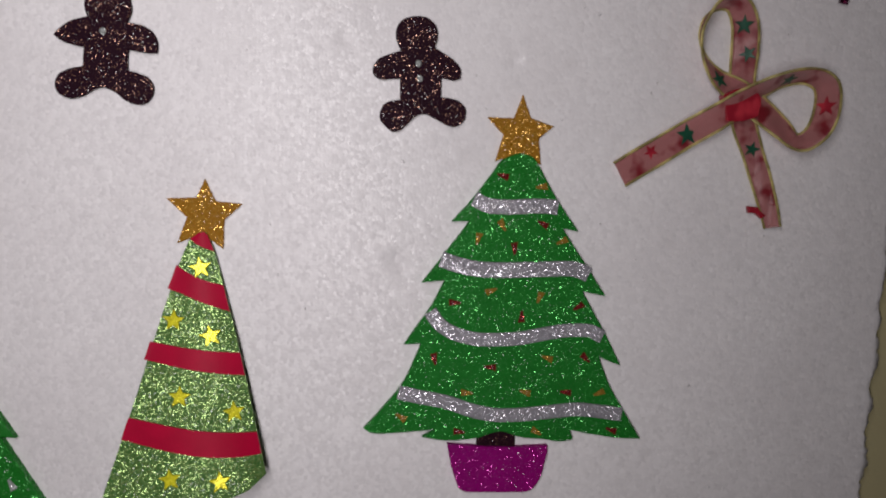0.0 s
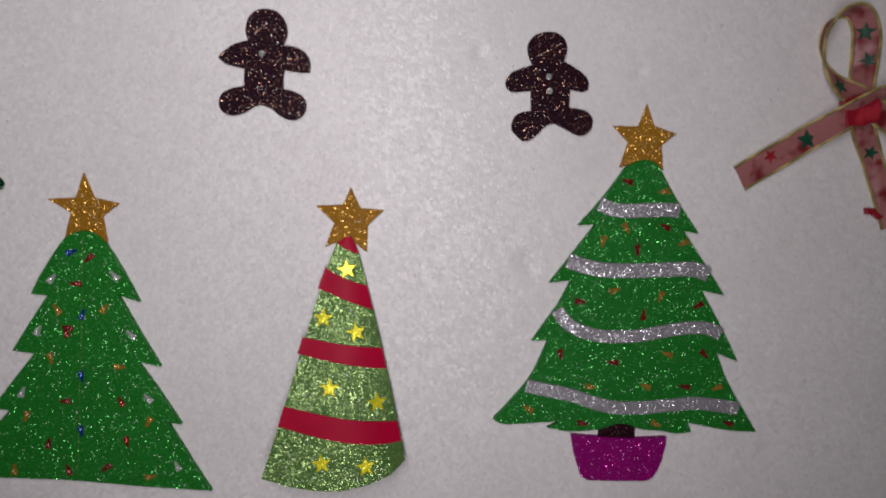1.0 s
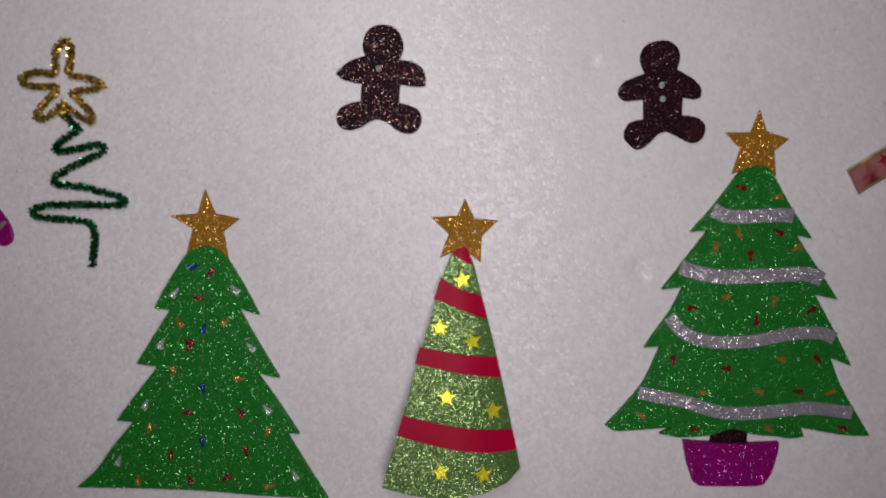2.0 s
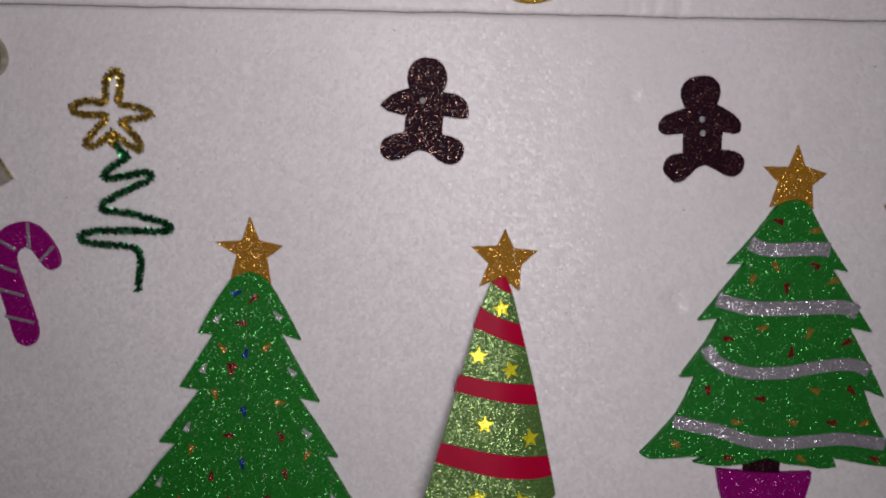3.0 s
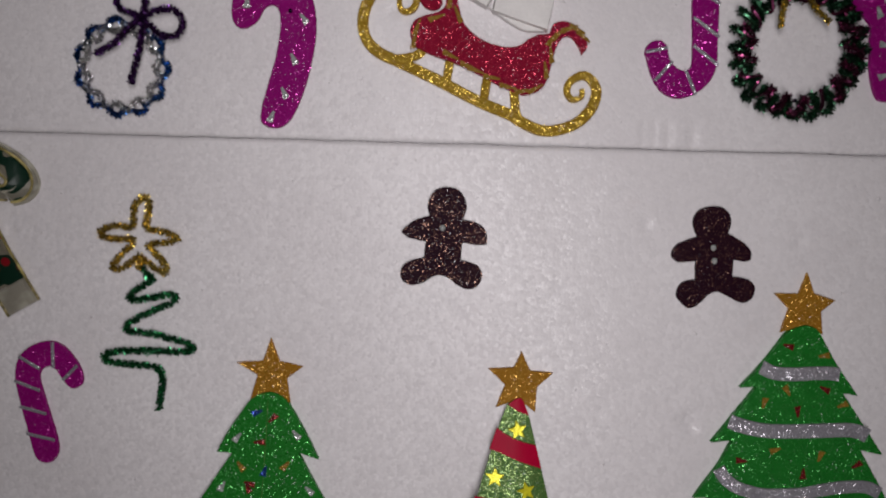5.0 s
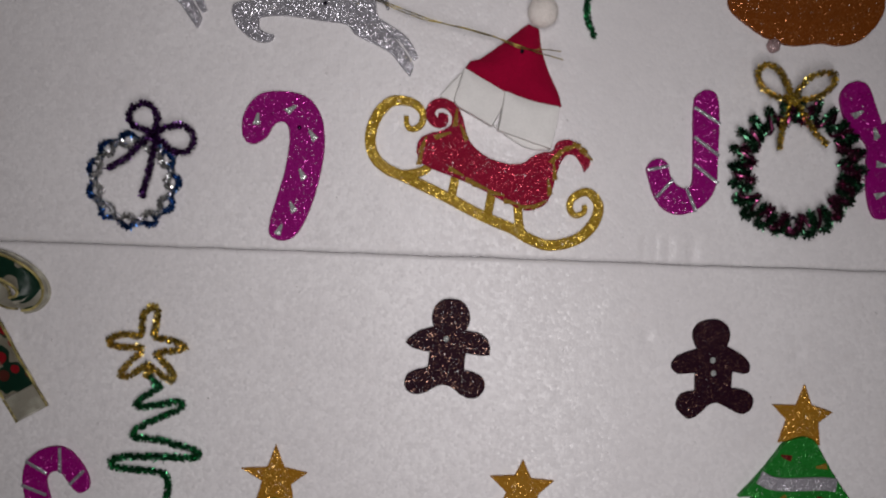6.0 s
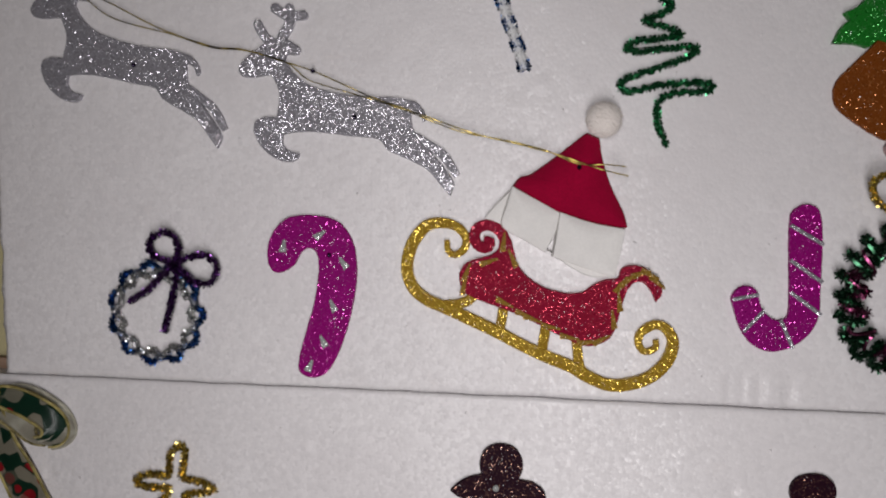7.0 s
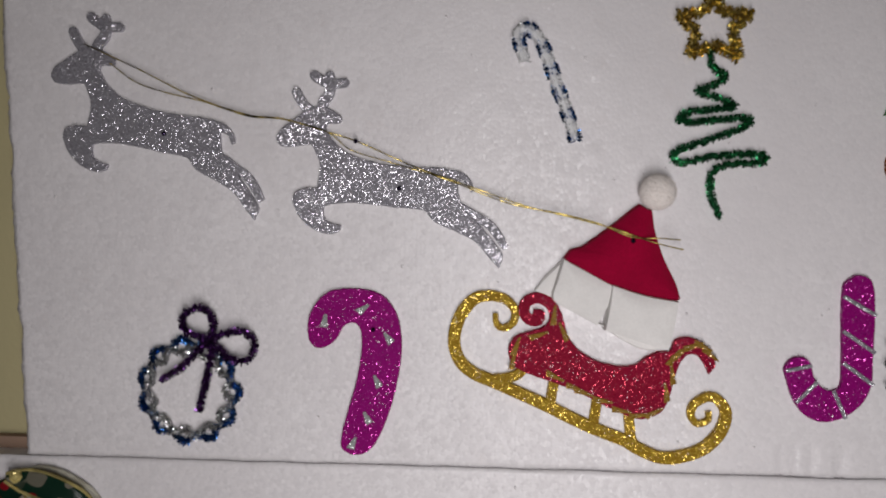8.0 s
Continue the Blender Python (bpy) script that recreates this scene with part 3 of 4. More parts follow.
def cone_point(s, v, proud=0.0):
    """On the rolled and flattened sheet: s from the left edge to the right, v from the tip to the hem."""
    left, right = along_line(CONE_LEFT, v), along_line(CONE_RIGHT, v)
    p = left + (right - left) * s
    inside = max(0.0, min(1.0, s))
    sag = along_line(CONE_HEM, inside) - along_line(CONE_LEFT, 1.0).lerp(along_line(CONE_RIGHT, 1.0), inside)
    p = (p + sag * max(0.0, v) ** 12) / 1000
    half = (right - left).length / 2000
    bulge = math.sin(math.pi * inside**1.25)
    down = max(0.0, (CONE_LEFT[0][1] - p.y * 1000) / (CONE_LEFT[0][1] - CONE_LEFT[-1][1]))
    deep = 0.003 + down * (0.027 - 0.014 * s) + 0.13 * half * bulge
    return Vector((p.x, -deep - proud, p.y))


def cone_uv(x, z):
    """The place on the sheet that lies over (x, z) millimetres."""
    best = None
    for i in range(61):
        for k in range(101):
            p = cone_point(i / 60, k / 100)
            far = (p.x * 1000 - x) ** 2 + (p.z * 1000 - z) ** 2
            if best is None or far < best[0]:
                best = (far, i / 60, k / 100)
    return best[1:]


def cone_sheet(rows, proud, start=0.0, columns=30):
    """A skin on the cone between the lines of v that rows gives at the left and the right."""
    bm = bmesh.new()
    skins = []
    ss = [start + (1 - start) * (1 - math.cos(math.pi * i / columns)) / 2 for i in range(columns + 1)]
    for lift in (proud, proud - 0.0012):
        skins.append([[bm.verts.new(cone_point(s, left + (right - left) * s, lift)) for s in ss] for left, right in rows])
    for grid in skins:
        for a, b in zip(grid, grid[1:]):
            for i in range(columns):
                bm.faces.new((a[i], a[i + 1], b[i + 1], b[i])).smooth = True
    top, low = skins
    for a, b in ((top[0], low[0]), (top[-1], low[-1])):
        for i in range(columns):
            bm.faces.new((a[i], a[i + 1], b[i + 1], b[i]))
    for j in (0, columns):
        for r in range(len(rows) - 1):
            bm.faces.new((top[r][j], top[r + 1][j], low[r + 1][j], low[r][j]))
    for e in bm.edges:
        e.smooth = all(f.smooth for f in e.link_faces)
    return bm


def cone_back(rows=24):
    """The turned-in edges of the sheet, from its sides back to the board."""
    bm = bmesh.new()
    for s, inward in ((0, 1), (1, -1)):
        lines = []
        for k in range(rows + 1):
            v = 0.02 + 0.98 * k / rows
            p = cone_point(s, v)
            lines.append([bm.verts.new(p), bm.verts.new((p.x + inward * 0.004 * v, p.y * 0.6, p.z)), bm.verts.new((p.x + inward * 0.012 * v, 0.0008, p.z))])
        for a, b in zip(lines, lines[1:]):
            for k in range(2):
                bm.faces.new((a[k], a[k + 1], b[k + 1], b[k])).smooth = True
    bmesh.ops.solidify(bm, geom=bm.faces, thickness=0.001)
    return bm


rolled = thing("cone_christmas_tree", -0.006, 0.994, "rolled pale green glitter foam cone tree wrapped with red ribbon", "ornament", "christmas trees")
part("star", plate([(7.3, 135.9), (14.9, 119.8), (34, 118.2), (21.1, 105.8), (20.4, 84.2), (5.4, 95.3), (-12.9, 87.7), (-5.9, 107.2), (-20.1, 120.8), (1, 121.9)], 0.0022, corner=40), STAR_GOLD, rolled, "gold glitter star")
part("body", cone_sheet([(0.02 + 0.98 * k / 24,) * 2 for k in range(25)], 0.0), CONE, rolled)
part("back", cone_back(), CONE, rolled)
for start, corners in ((-0.06, [(-15.7, 72.5), (23, 56.4), (26.9, 38.3), (-15.8, 53.7)]), (-0.035, [(-31.1, 17.9), (34.6, 7.6), (37.5, -9.5), (-31.5, 1.6)]), (-0.004, [(-44.4, -37.4), (48.4, -52.4), (51.4, -71.1), (-46.4, -55.5)])):
    v = [min(0.999, cone_uv(x, z)[1]) for x, z in corners]
    rows = [(v[0] + (v[3] - v[0]) * k / 4, v[1] + (v[2] - v[1]) * k / 4) for k in range(5)]
    part("ribbon", cone_sheet(rows, 0.0011, start), SATIN, rolled, "red satin ribbon band")
part("ribbon", cone_sheet([(0.0, 0.0), (0.04, 0.07), (0.08, 0.14), (0.13, 0.275)], 0.0016), SATIN, rolled, "red satin ribbon tip")
for n, (x, z) in enumerate([(5.1, 71.1), (-12.8, 30.6), (13.9, 21.6), (-6.9, -25.2), (31.6, -37), (-11.3, -83.5), (23.5, -86.8)]):
    u, v = cone_uv(x, z)
    middle = cone_point(u, v)
    across = (cone_point(u + 0.02, v) - cone_point(u - 0.02, v)).normalized()
    down = (cone_point(u, min(1, v + 0.02)) - cone_point(u, max(0, v - 0.02))).normalized()
    out = down.cross(across).normalized()
    if out.y > 0:
        out = -out
    up = across.cross(out).normalized()
    ob = part("foil_star", plate(star_points(0.0085, 0.45, 0.15 * math.sin(n * 2.3)), 0.0005, 0.0), YELLOW, rolled, "shiny yellow foil star")
    axes = Matrix((across, -out, -up if up.z < 0 else up)).transposed().to_4x4()
    ob.matrix_basis = Matrix.Translation(middle + out * 0.0009) @ axes

# ---- ribbons bows ----


def ribbon_bow(owner, points, width, angles, heights, mat, edge_mat, label="", prints=(), wide=(1, 1)):
    """A wired ribbon along a curve. angles: how far it stands on edge along the way; heights: distance of its middle from the board;
    wide: its width along the way, as a share of width."""
    flat = smooth(points, False, 0.002, 170.0)
    n = len(flat)

    def at(values, t):
        k = t * (len(values) - 1)
        i = min(int(k), len(values) - 2)
        return values[i] + (values[i + 1] - values[i]) * (k - i)

    bm = bmesh.new()
    rims, rows, lies = ([], []), [], []
    full = width
    for i, p in enumerate(flat):
        t = i / (n - 1)
        width = full * at(wide, t)
        along = (flat[min(i + 1, n - 1)] - flat[max(i - 1, 0)]).normalized()
        a = radians(at(angles, t))
        side = Vector((-along.y * math.cos(a), -math.sin(a), along.x * math.cos(a)))
        mid = Vector((p.x, -max(at(heights, t), abs(math.sin(a)) * width / 2) - 0.001, p.y))
        row = []
        for k in range(7):
            s = k / 3 - 1
            q = mid + side * (s * width / 2)
            q.y -= 0.0006 * math.sin(0.25 * i + 3 * s)
            q.y = min(q.y, -0.0003)
            row.append(bm.verts.new(q))
        rows.append(row)
        ahead = Vector((along.x, 0, along.y))
        lies.append((mid, ahead, side))
        rims[0].append(row[0].co.copy())
        rims[1].append(row[-1].co.copy())
    for a, b in zip(rows, rows[1:]):
        for k in range(6):
            bm.faces.new((a[k], a[k + 1], b[k + 1], b[k])).smooth = True
    bmesh.ops.solidify(bm, geom=bm.faces, thickness=0.0004)
    cloth_part = part("ribbon", bm, mat, owner, label)
    for rim in rims:
        part("wire_edge", tube(rim, 0.0012, 6), edge_mat, cloth_part, "gold wire edge")
    for k, (i, across, radius, turn, print_mat, print_label) in enumerate(prints):
        spot = Vector(points[i]) / 1000
        mid, ahead, side = lies[min(range(n), key=lambda j: (flat[j] - spot).length)]
        behind = side.cross(ahead).normalized()
        if behind.y < 0:
            ahead, behind = -ahead, -behind
        star = part("print", plate(star_points(radius, 0.42, turn), 0.0004, 0.0), print_mat, cloth_part, print_label)
        axes = Matrix((ahead.normalized(), behind, ahead.cross(behind).normalized() * 1.0)).transposed().to_4x4()
        star.matrix_basis = Matrix.Translation(mid + side * across - behind * 0.0012) @ axes


red_bow = thing("ribbon_bow", 0.401, 1.192, "red sheer ribbon bow with gold wire edges and stars", "bow", "ribbon bows")
ribbon_bow(red_bow, [(-85.1, -47.3), (-60.3, -31.2), (-34.6, -14.5), (-11.9, 0.5), (4.3, 11.8), (22.0, 22.9), (41.1, 31.2), (60.4, 34.2), (73.2, 28.0), (76.1, 11.7), (72.3, -7.4), (58.3, -16.5), (41.9, -6.1), (22.8, 7.1), (5.3, 19.1), (-13.1, 28.8), (-26.8, 43.9), (-31.7, 60.4), (-26.8, 75.8), (-17.5, 84.2), (-4.9, 84.5), (3.8, 70.2), (7.7, 48.9), (8.4, 23.2), (12.6, -2.6), (21.1, -23.7), (31.1, -46.2), (37.5, -64.3), (43.7, -85.0)], 0.0192,
           [5, 0, 0, 0, 0, 20, 42, 56, 62, 60, 56, 55, 25, 10, 0, 20, 46, 66, 80, 70, 50, 28, 8, 0, 0, 12, 20, 25, 35],
           [0.002, 0.002, 0.003, 0.005, 0.01, 0.012, 0.012, 0.011, 0.01, 0.01, 0.009, 0.006, 0.005, 0.007, 0.007, 0.006, 0.008, 0.009, 0.009, 0.008, 0.006, 0.004, 0.002, 0.003, 0.003, 0.002, 0.002, 0.003, 0.004], PINK, BOW_GILT, "pink and crimson sheer ribbon",
           [(1, 0.003, 0.0062, 1.1, CRIMSON, "crimson printed star"), (2, 0.0, 0.0092, 0.4, PRINT_GREEN, "dark green printed star"), (6, 0.0, 0.0070, 0.2, PRINT_GREEN, "dark green printed star"),
            (9, 0.0, 0.0085, 0.9, CRIMSON, "crimson printed star"), (15, 0.002, 0.0080, 0.9, PRINT_GREEN, "dark green printed star"), (21, 0.0, 0.0080, 0.0, PRINT_GREEN, "dark green printed star"),
            (22, 0.002, 0.0070, 0.6, PRINT_GREEN, "dark green printed star"), (25, 0.0, 0.0066, 0.3, PRINT_GREEN, "dark green printed star")],
           [1.08, 1.06, 1.04, 1.02, 1, 1, 1, 1, 1, 1, 1, 0.95, 1, 1, 1, 1, 1, 1, 1, 1, 1, 1, 1, 1.05, 1.0, 0.8, 0.78, 0.72, 0.6])
part("knot", plate([(-11.1, 16.2), (-0.2, 21.4), (12.6, 22.4), (19.9, 13.5), (18.2, 0.9), (6.1, -2.9), (-6.4, -3.0)], 0.0135, -0.006), CRIMSON, red_bow, "crimson knot of the bow")
part("frayed_end", plate([(22.7, -68.7), (31.5, -69.4), (33.1, -72.3), (37.9, -75.4), (34.5, -78.2), (29.5, -74.4), (23.7, -73.8)], 0.0045, 0.0), CRIMSON, red_bow, "crumpled frayed ribbon end")

holly_bow = thing("ribbon_bow", -0.434, 1.269, "green holly print ribbon bow with gold wire edges", "bow", "ribbon bows")
HOLLY_LOOP = [(-27.6, 18.4), (-8.3, 14.9), (7.8, 10.4), (20.5, 3.2), (27.1, -4.6), (27.7, -11.5), (23.2, -17.4), (15.7, -19.3), (6.5, -16.2), (-5.5, -6.6), (-19, 3.9)]
HOLLY_TAIL = [(-39.5, 11.1), (-13.5, -39.9), (2, -70.2), (14.1, -93.5), (25, -112.3)]
ribbon_bow(holly_bow, HOLLY_LOOP[:8], 0.018, [-15, -15, -15, -20, -28, -35, -40, -45], [0.010, 0.010, 0.010, 0.010, 0.010, 0.009, 0.009, 0.008], HOLLY, BOW_GILT, "dark green holly print loop", (), (0.3, 0.85, 1, 1, 1, 1, 1, 1))
ribbon_bow(holly_bow, HOLLY_LOOP[7:], 0.014, [-45, 10, 30, 30], [0.007, 0.004, 0.003, 0.003], SHEER, GILT, "sheer cream inside of the loop")
ribbon_bow(holly_bow, [(-18, 19), (-2, 17), (13.5, 11.4), (26, 3.0), (32, -5.6), (32.5, -13), (26.5, -19.5), (17, -22.5)], 0.015, [-15, -15, -15, -20, -28, -35, -40, -45], [0.004, 0.004, 0.004, 0.004, 0.004, 0.004, 0.004, 0.004], SHEER, SHEER, "sheer cream back of the loop", (), (0.3, 0.85, 1, 1, 1, 1, 1, 1))
gold_knot = part("knot", ball(0.005, 14, 10, 0.35, 0.8), BOW_GILT, holly_bow, "crumpled gold edged knot")
gold_knot.location = (-0.0202, -0.010, 0.0192)
ribbon_bow(holly_bow, HOLLY_TAIL[:4], 0.029, [0, 4, 0, 0], [0.003, 0.004, 0.003, 0.002], HOLLY, BOW_GILT, "dark green holly print tail")
ribbon_bow(holly_bow, HOLLY_TAIL[3:], 0.029, [0, 0], [0.002, 0.002], SHEER, GILT, "sheer cream end of the tail")

# ---- lower board: tinsel stem tree and striped cane ----
random.seed(21)
stem_tree = thing("tinsel_tree", -0.314, 1.22, "zigzag green tinsel stem tree with open gold star", "ornament", "tinsel trees")
chenille(stem_tree, "star", [(4.7, 31.8), (-3.1, 23.9), (-4.2, 15.3), (-6.1, 5.9), (-17.2, 6.5), (-28.4, 3.9), (-32.6, -0.1), (-27.2, -3.1), (-16.1, -4.5), (-5.8, -4.3), (-7.6, -10.6), (-15, -17), (-22.6, -26.7), (-19.6, -29.8), (-10.6, -25.7), (0, -19.1), (8.6, -25.3), (19.5, -31.4), (22, -29), (16.7, -19.6), (9.1, -11.8), (6.8, -8.7), (15.6, -7), (26.8, -5.2), (31.6, -2.7), (23.8, 1), (14.4, 3.2), (5.7, 5.4), (6.9, 16.3), (8.1, 25.7), (4.7, 31.8)], 0.0034, TINSEL["gold"], "gold tinsel star outline")
chenille(stem_tree, "knot", [(-2.3, -19.9), (0.5, -17.5), (3, -20.6), (1.2, -25.4), (-1.5, -27.9)], 0.0036, TINSEL["gold"], "twisted gold tinsel knot", y=-0.006)
loose = bmesh.new()
for k in range(26):
    a = random.uniform(0, math.tau)
    p = Vector((12.6 / 1000, -0.006, -95.9 / 1000))
    tip = p + Vector((math.cos(a) * random.uniform(0.006, 0.011), random.uniform(-0.003, 0.003), math.sin(a) * random.uniform(0.002, 0.006)))
    w = Vector((math.sin(a), 0, -math.cos(a))) * 0.00025
    loose.faces.new([loose.verts.new(q) for q in (p - w, p + w, tip + w, tip - w)])
blades("loose_fibre", loose, TINSEL["green"], stem_tree)
chenille(stem_tree, "zigzag_stem", [(0.6, -24.7), (6.6, -34.1), (11.4, -35.6), (-0.1, -43.8), (-9.3, -51.2), (-7, -54.3), (7.6, -52.5), (23.8, -48.9), (30.1, -50.4), (26.8, -55.3), (12, -62), (-2.7, -69.6), (-12.7, -76.3), (-9.6, -80.3), (6.5, -81.6), (25.8, -86.1), (41.8, -90.7), (42.5, -94.8), (33.6, -96.6), (19, -96.1), (-2.2, -96.5), (-21.7, -97.7), (-30, -101.1), (-27.7, -106), (-15.6, -107.4), (0.6, -108.7), (12, -110.2), (17.5, -115.8), (17, -128.3), (14, -146.7)], 0.0036, TINSEL["green"], "green tinsel zigzag")


def striped(owner, pairs, width=0.0026):
    for a, b in zip(pairs[::2], pairs[1::2]):
        part("stripe", band([a, b], width, thick=0.0038, back=-0.002), SILVER, owner, "thin silver glitter stripe")


cane = thing("candy_cane_cutout", -0.39, 1.078, "purple glitter foam candy cane with silver stripes", "ornament", "candy canes")
part("body", plate([(3.7, 51.3), (12.2, 47.6), (21.2, 37.3), (27.2, 25), (26.8, 16.1), (20.8, 12.1), (15.7, 14.1), (10.8, 20.3), (5.4, 28.1), (0.9, 30.7), (-5.4, 27.9), (-8.3, 21.7), (-5.6, 8.4), (0.3, -13), (5.4, -32.8), (5.7, -43.7), (0.9, -50.7), (-7.2, -51.6), (-13.1, -46.8), (-17.4, -29.6), (-23.1, -6.2), (-27.4, 15.1), (-27.5, 27.5), (-23.9, 38.1), (-14.7, 47.1), (-4.1, 51.1)], 0.003), PURPLE, cane)
striped(cane, [(3.7, 51), (3.8, 29.5), (23.6, 32), (11.6, 19.4), (-24.2, 38.5), (-7.1, 28.4), (-28.1, 17.9), (-7.4, 10), (-24.2, -3.9), (-2.7, -9.6), (-19.4, -26.7), (4, -32.1)])

# ---- upper board: letters of canes and wreath ----
hook = thing("candy_cane_cutout", 0.121, 1.392, "purple glitter foam cane standing as a hooked letter", "ornament", "candy canes")
part("body", plate([(16.3, 51.7), (23.5, 48.4), (26.5, 39), (28, 19.9), (28.4, -5.1), (28.6, -24.4), (22.6, -38.2), (11.6, -47.2), (-1.7, -50.8), (-13.5, -46.8), (-21.7, -37.2), (-27.1, -23.6), (-29.6, -13), (-24.1, -6.5), (-17.4, -5.6), (-12.5, -9.8), (-9, -21.3), (-2.9, -27), (3.9, -28.8), (8.5, -24.8), (8.6, -9.3), (7, 13.8), (6, 32.9), (6.6, 45.3), (11.1, 49.7)], 0.003), PURPLE, hook)
striped(hook, [(6.1, 37.1), (28.1, 24.3), (7.4, 13.2), (29, -1.4), (8.8, -8.9), (29.5, -23.8), (3.5, -28.5), (12.7, -47.6), (-7.6, -21.9), (-21.1, -37.4), (-12, -11.1), (-29.1, -15.1)])
fork = thing("forked_cutout", 0.287, 1.399, "purple glitter foam forked letter with silver chips", "ornament", "candy canes")
part("body", plate([(-40.2, 41.3), (-38.8, 49), (-33.2, 54.6), (-25.4, 56.2), (-18.1, 52.6), (-11.1, 38.5), (-3.8, 21.4), (3.8, 27.5), (14, 37.5), (25.1, 49.4), (34.9, 51.7), (40.5, 44.2), (37.5, 32.5), (23.7, 16.5), (10.7, 2.5), (8.6, -9.2), (10.5, -32.6), (11.1, -48.3), (6.1, -54.8), (1.2, -55.9), (-5.2, -52.8), (-10.1, -41.1), (-12.7, -27.5), (-14, -10), (-15.6, 5.5), (-28.4, 16.7), (-36.2, 28)], 0.003), PURPLE, fork)
chips(fork, "silver", [(-25.4, 29.9), (-9.2, 14.5), (-2.3, -11.1), (-1.4, -35.4), (11.5, 18.1), (24.5, 32)], -0.0029, [60, -20, 100, 70, 40, 30])
big_cane = thing("candy_cane_cutout", -0.206, 1.369, "purple glitter foam candy cane with silver chips", "ornament", "candy canes")
part("body", plate([(-33.3, 33.5), (-30.3, 44.5), (-20.9, 56), (-8.8, 59.8), (9.2, 59.3), (21.1, 54.6), (29.9, 42.7), (33.5, 24.6), (32.3, 4.2), (27.1, -20.7), (18.9, -43.8), (10.7, -56.6), (0.4, -60.7), (-9.4, -56.4), (-9.3, -44.6), (-4.2, -25.6), (1.6, -4.8), (5, 15.9), (5, 28.1), (2.6, 34.1), (-2.2, 36.1), (-7.8, 32.7), (-13.2, 23.7), (-21.3, 17.8), (-27.5, 17.6), (-32.4, 23)], 0.003, corner=100), PURPLE, big_cane)
GEMS = [(-20.8, 37.1), (6.5, 46), (23.9, 25.8), (16.1, -5.8), (8.8, -32.7), (-1.3, -51.6), (13.5, 31.4)]
chips(big_cane, "silver", GEMS[:6], -0.0029, [10, 55, -35, -25, -25, 25])
pin(big_cane, *GEMS[6], -0.0038)

random.seed(31)
(OX, OZ), (OR, _), (_, OB) = [(-29.1, 28.7), (29.6, 30.5), (-25.1, -30.7)]
wreath = thing("tinsel_wreath", 0.241, 1.353, "dark green and wine tinsel wreath with gold bow", "wreath")
coil = []
for k in range(1081):
    a = k / 1080 * math.tau
    turn = a * 24
    wide = 7.6 + 1.6 * math.sin(5 * a + 1)
    rx, rz = OR - OX - 12, OZ - OB - 12
    coil.append(Vector(((OX + (rx + wide * math.cos(turn)) * math.cos(a)) / 1000, -0.008 - 0.0045 * math.sin(turn), (OZ + (rz + wide * math.cos(turn)) * math.sin(a)) / 1000)))
ring = part("ring", tube(coil, 0.0016, 5), TINSEL["dark_green"], wreath, "coiled green tinsel ring")
blades("bristle", bristles(coil, 0.0037, 5.5), TINSEL["dark_green"], ring)
wine_coil = []
for k in range(361):
    a = k / 360 * math.tau
    turn = a * 17 + 1.6
    wine_coil.append(Vector(((OX + (OR - OX - 15 + 7 * math.cos(turn)) * math.cos(a)) / 1000, -0.0105 - 0.003 * math.sin(turn), (OZ + (OZ - OB - 15 + 7 * math.cos(turn)) * math.sin(a)) / 1000)))
accent = part("accent", tube(wine_coil, 0.0014, 5), TINSEL["wine"], wreath, "wine red tinsel twist")
blades("bristle", bristles(wine_coil, 0.0038, 5.0, pick=lambda s: math.sin(s * 46) > -0.3), TINSEL["wine"], accent)
for points in ([(-39.1, 84.5), (-53.7, 85.8), (-64.7, 92.9), (-68.6, 102.1), (-65.7, 108.7), (-58.1, 109.9), (-51.1, 105.5), (-44.7, 96.4), (-38, 83.6)], [(-38.1, 84.5), (-31.2, 96.9), (-20.1, 104.7), (-7.5, 105.2), (-6.1, 98.7), (-13.2, 90), (-24.5, 85), (-36, 82.7)], [(-40.9, 83.4), (-44.6, 66.4), (-47.4, 43.7)], [(-38, 83.6), (-27.3, 68.9), (-18.8, 57.9), (-8.4, 48.8)]):
    chenille(wreath, "bow", points, 0.0031, TINSEL["gold"], "gold tinsel bow", y=-0.0135)
pin(wreath, -25.3, -10.7, -0.001)

# ---- upper board: round tinsel bauble ----
random.seed(41)
(WX, WZ), (WR, _), (_, WB) = [(-18.1, 19.7), (19.5, 20.6), (-19.3, -19.7)]
bauble = thing("tinsel_bauble", -0.308, 1.333, "round blue and silver tinsel ring with violet bow", "wreath")
for name, mat, far, sign, label in (("outer_ring", "blue", 81, 1, "scalloped blue tinsel ring"), ("inner_ring", "silver", 70, -1, "wavy silver tinsel ring")):
    points = []
    for k in range(90):
        a = k / 90 * math.tau
        r = far / 89 + sign * 0.075 * math.cos(11 * a)
        points.append((WX + (WR - WX) * r * math.cos(a), WZ + (WZ - WB) * r * math.sin(a)))
    chenille(bauble, name, points + points[:1], 0.0033, TINSEL[mat], label, y=-0.003 - (0.0008 if sign < 0 else 0))
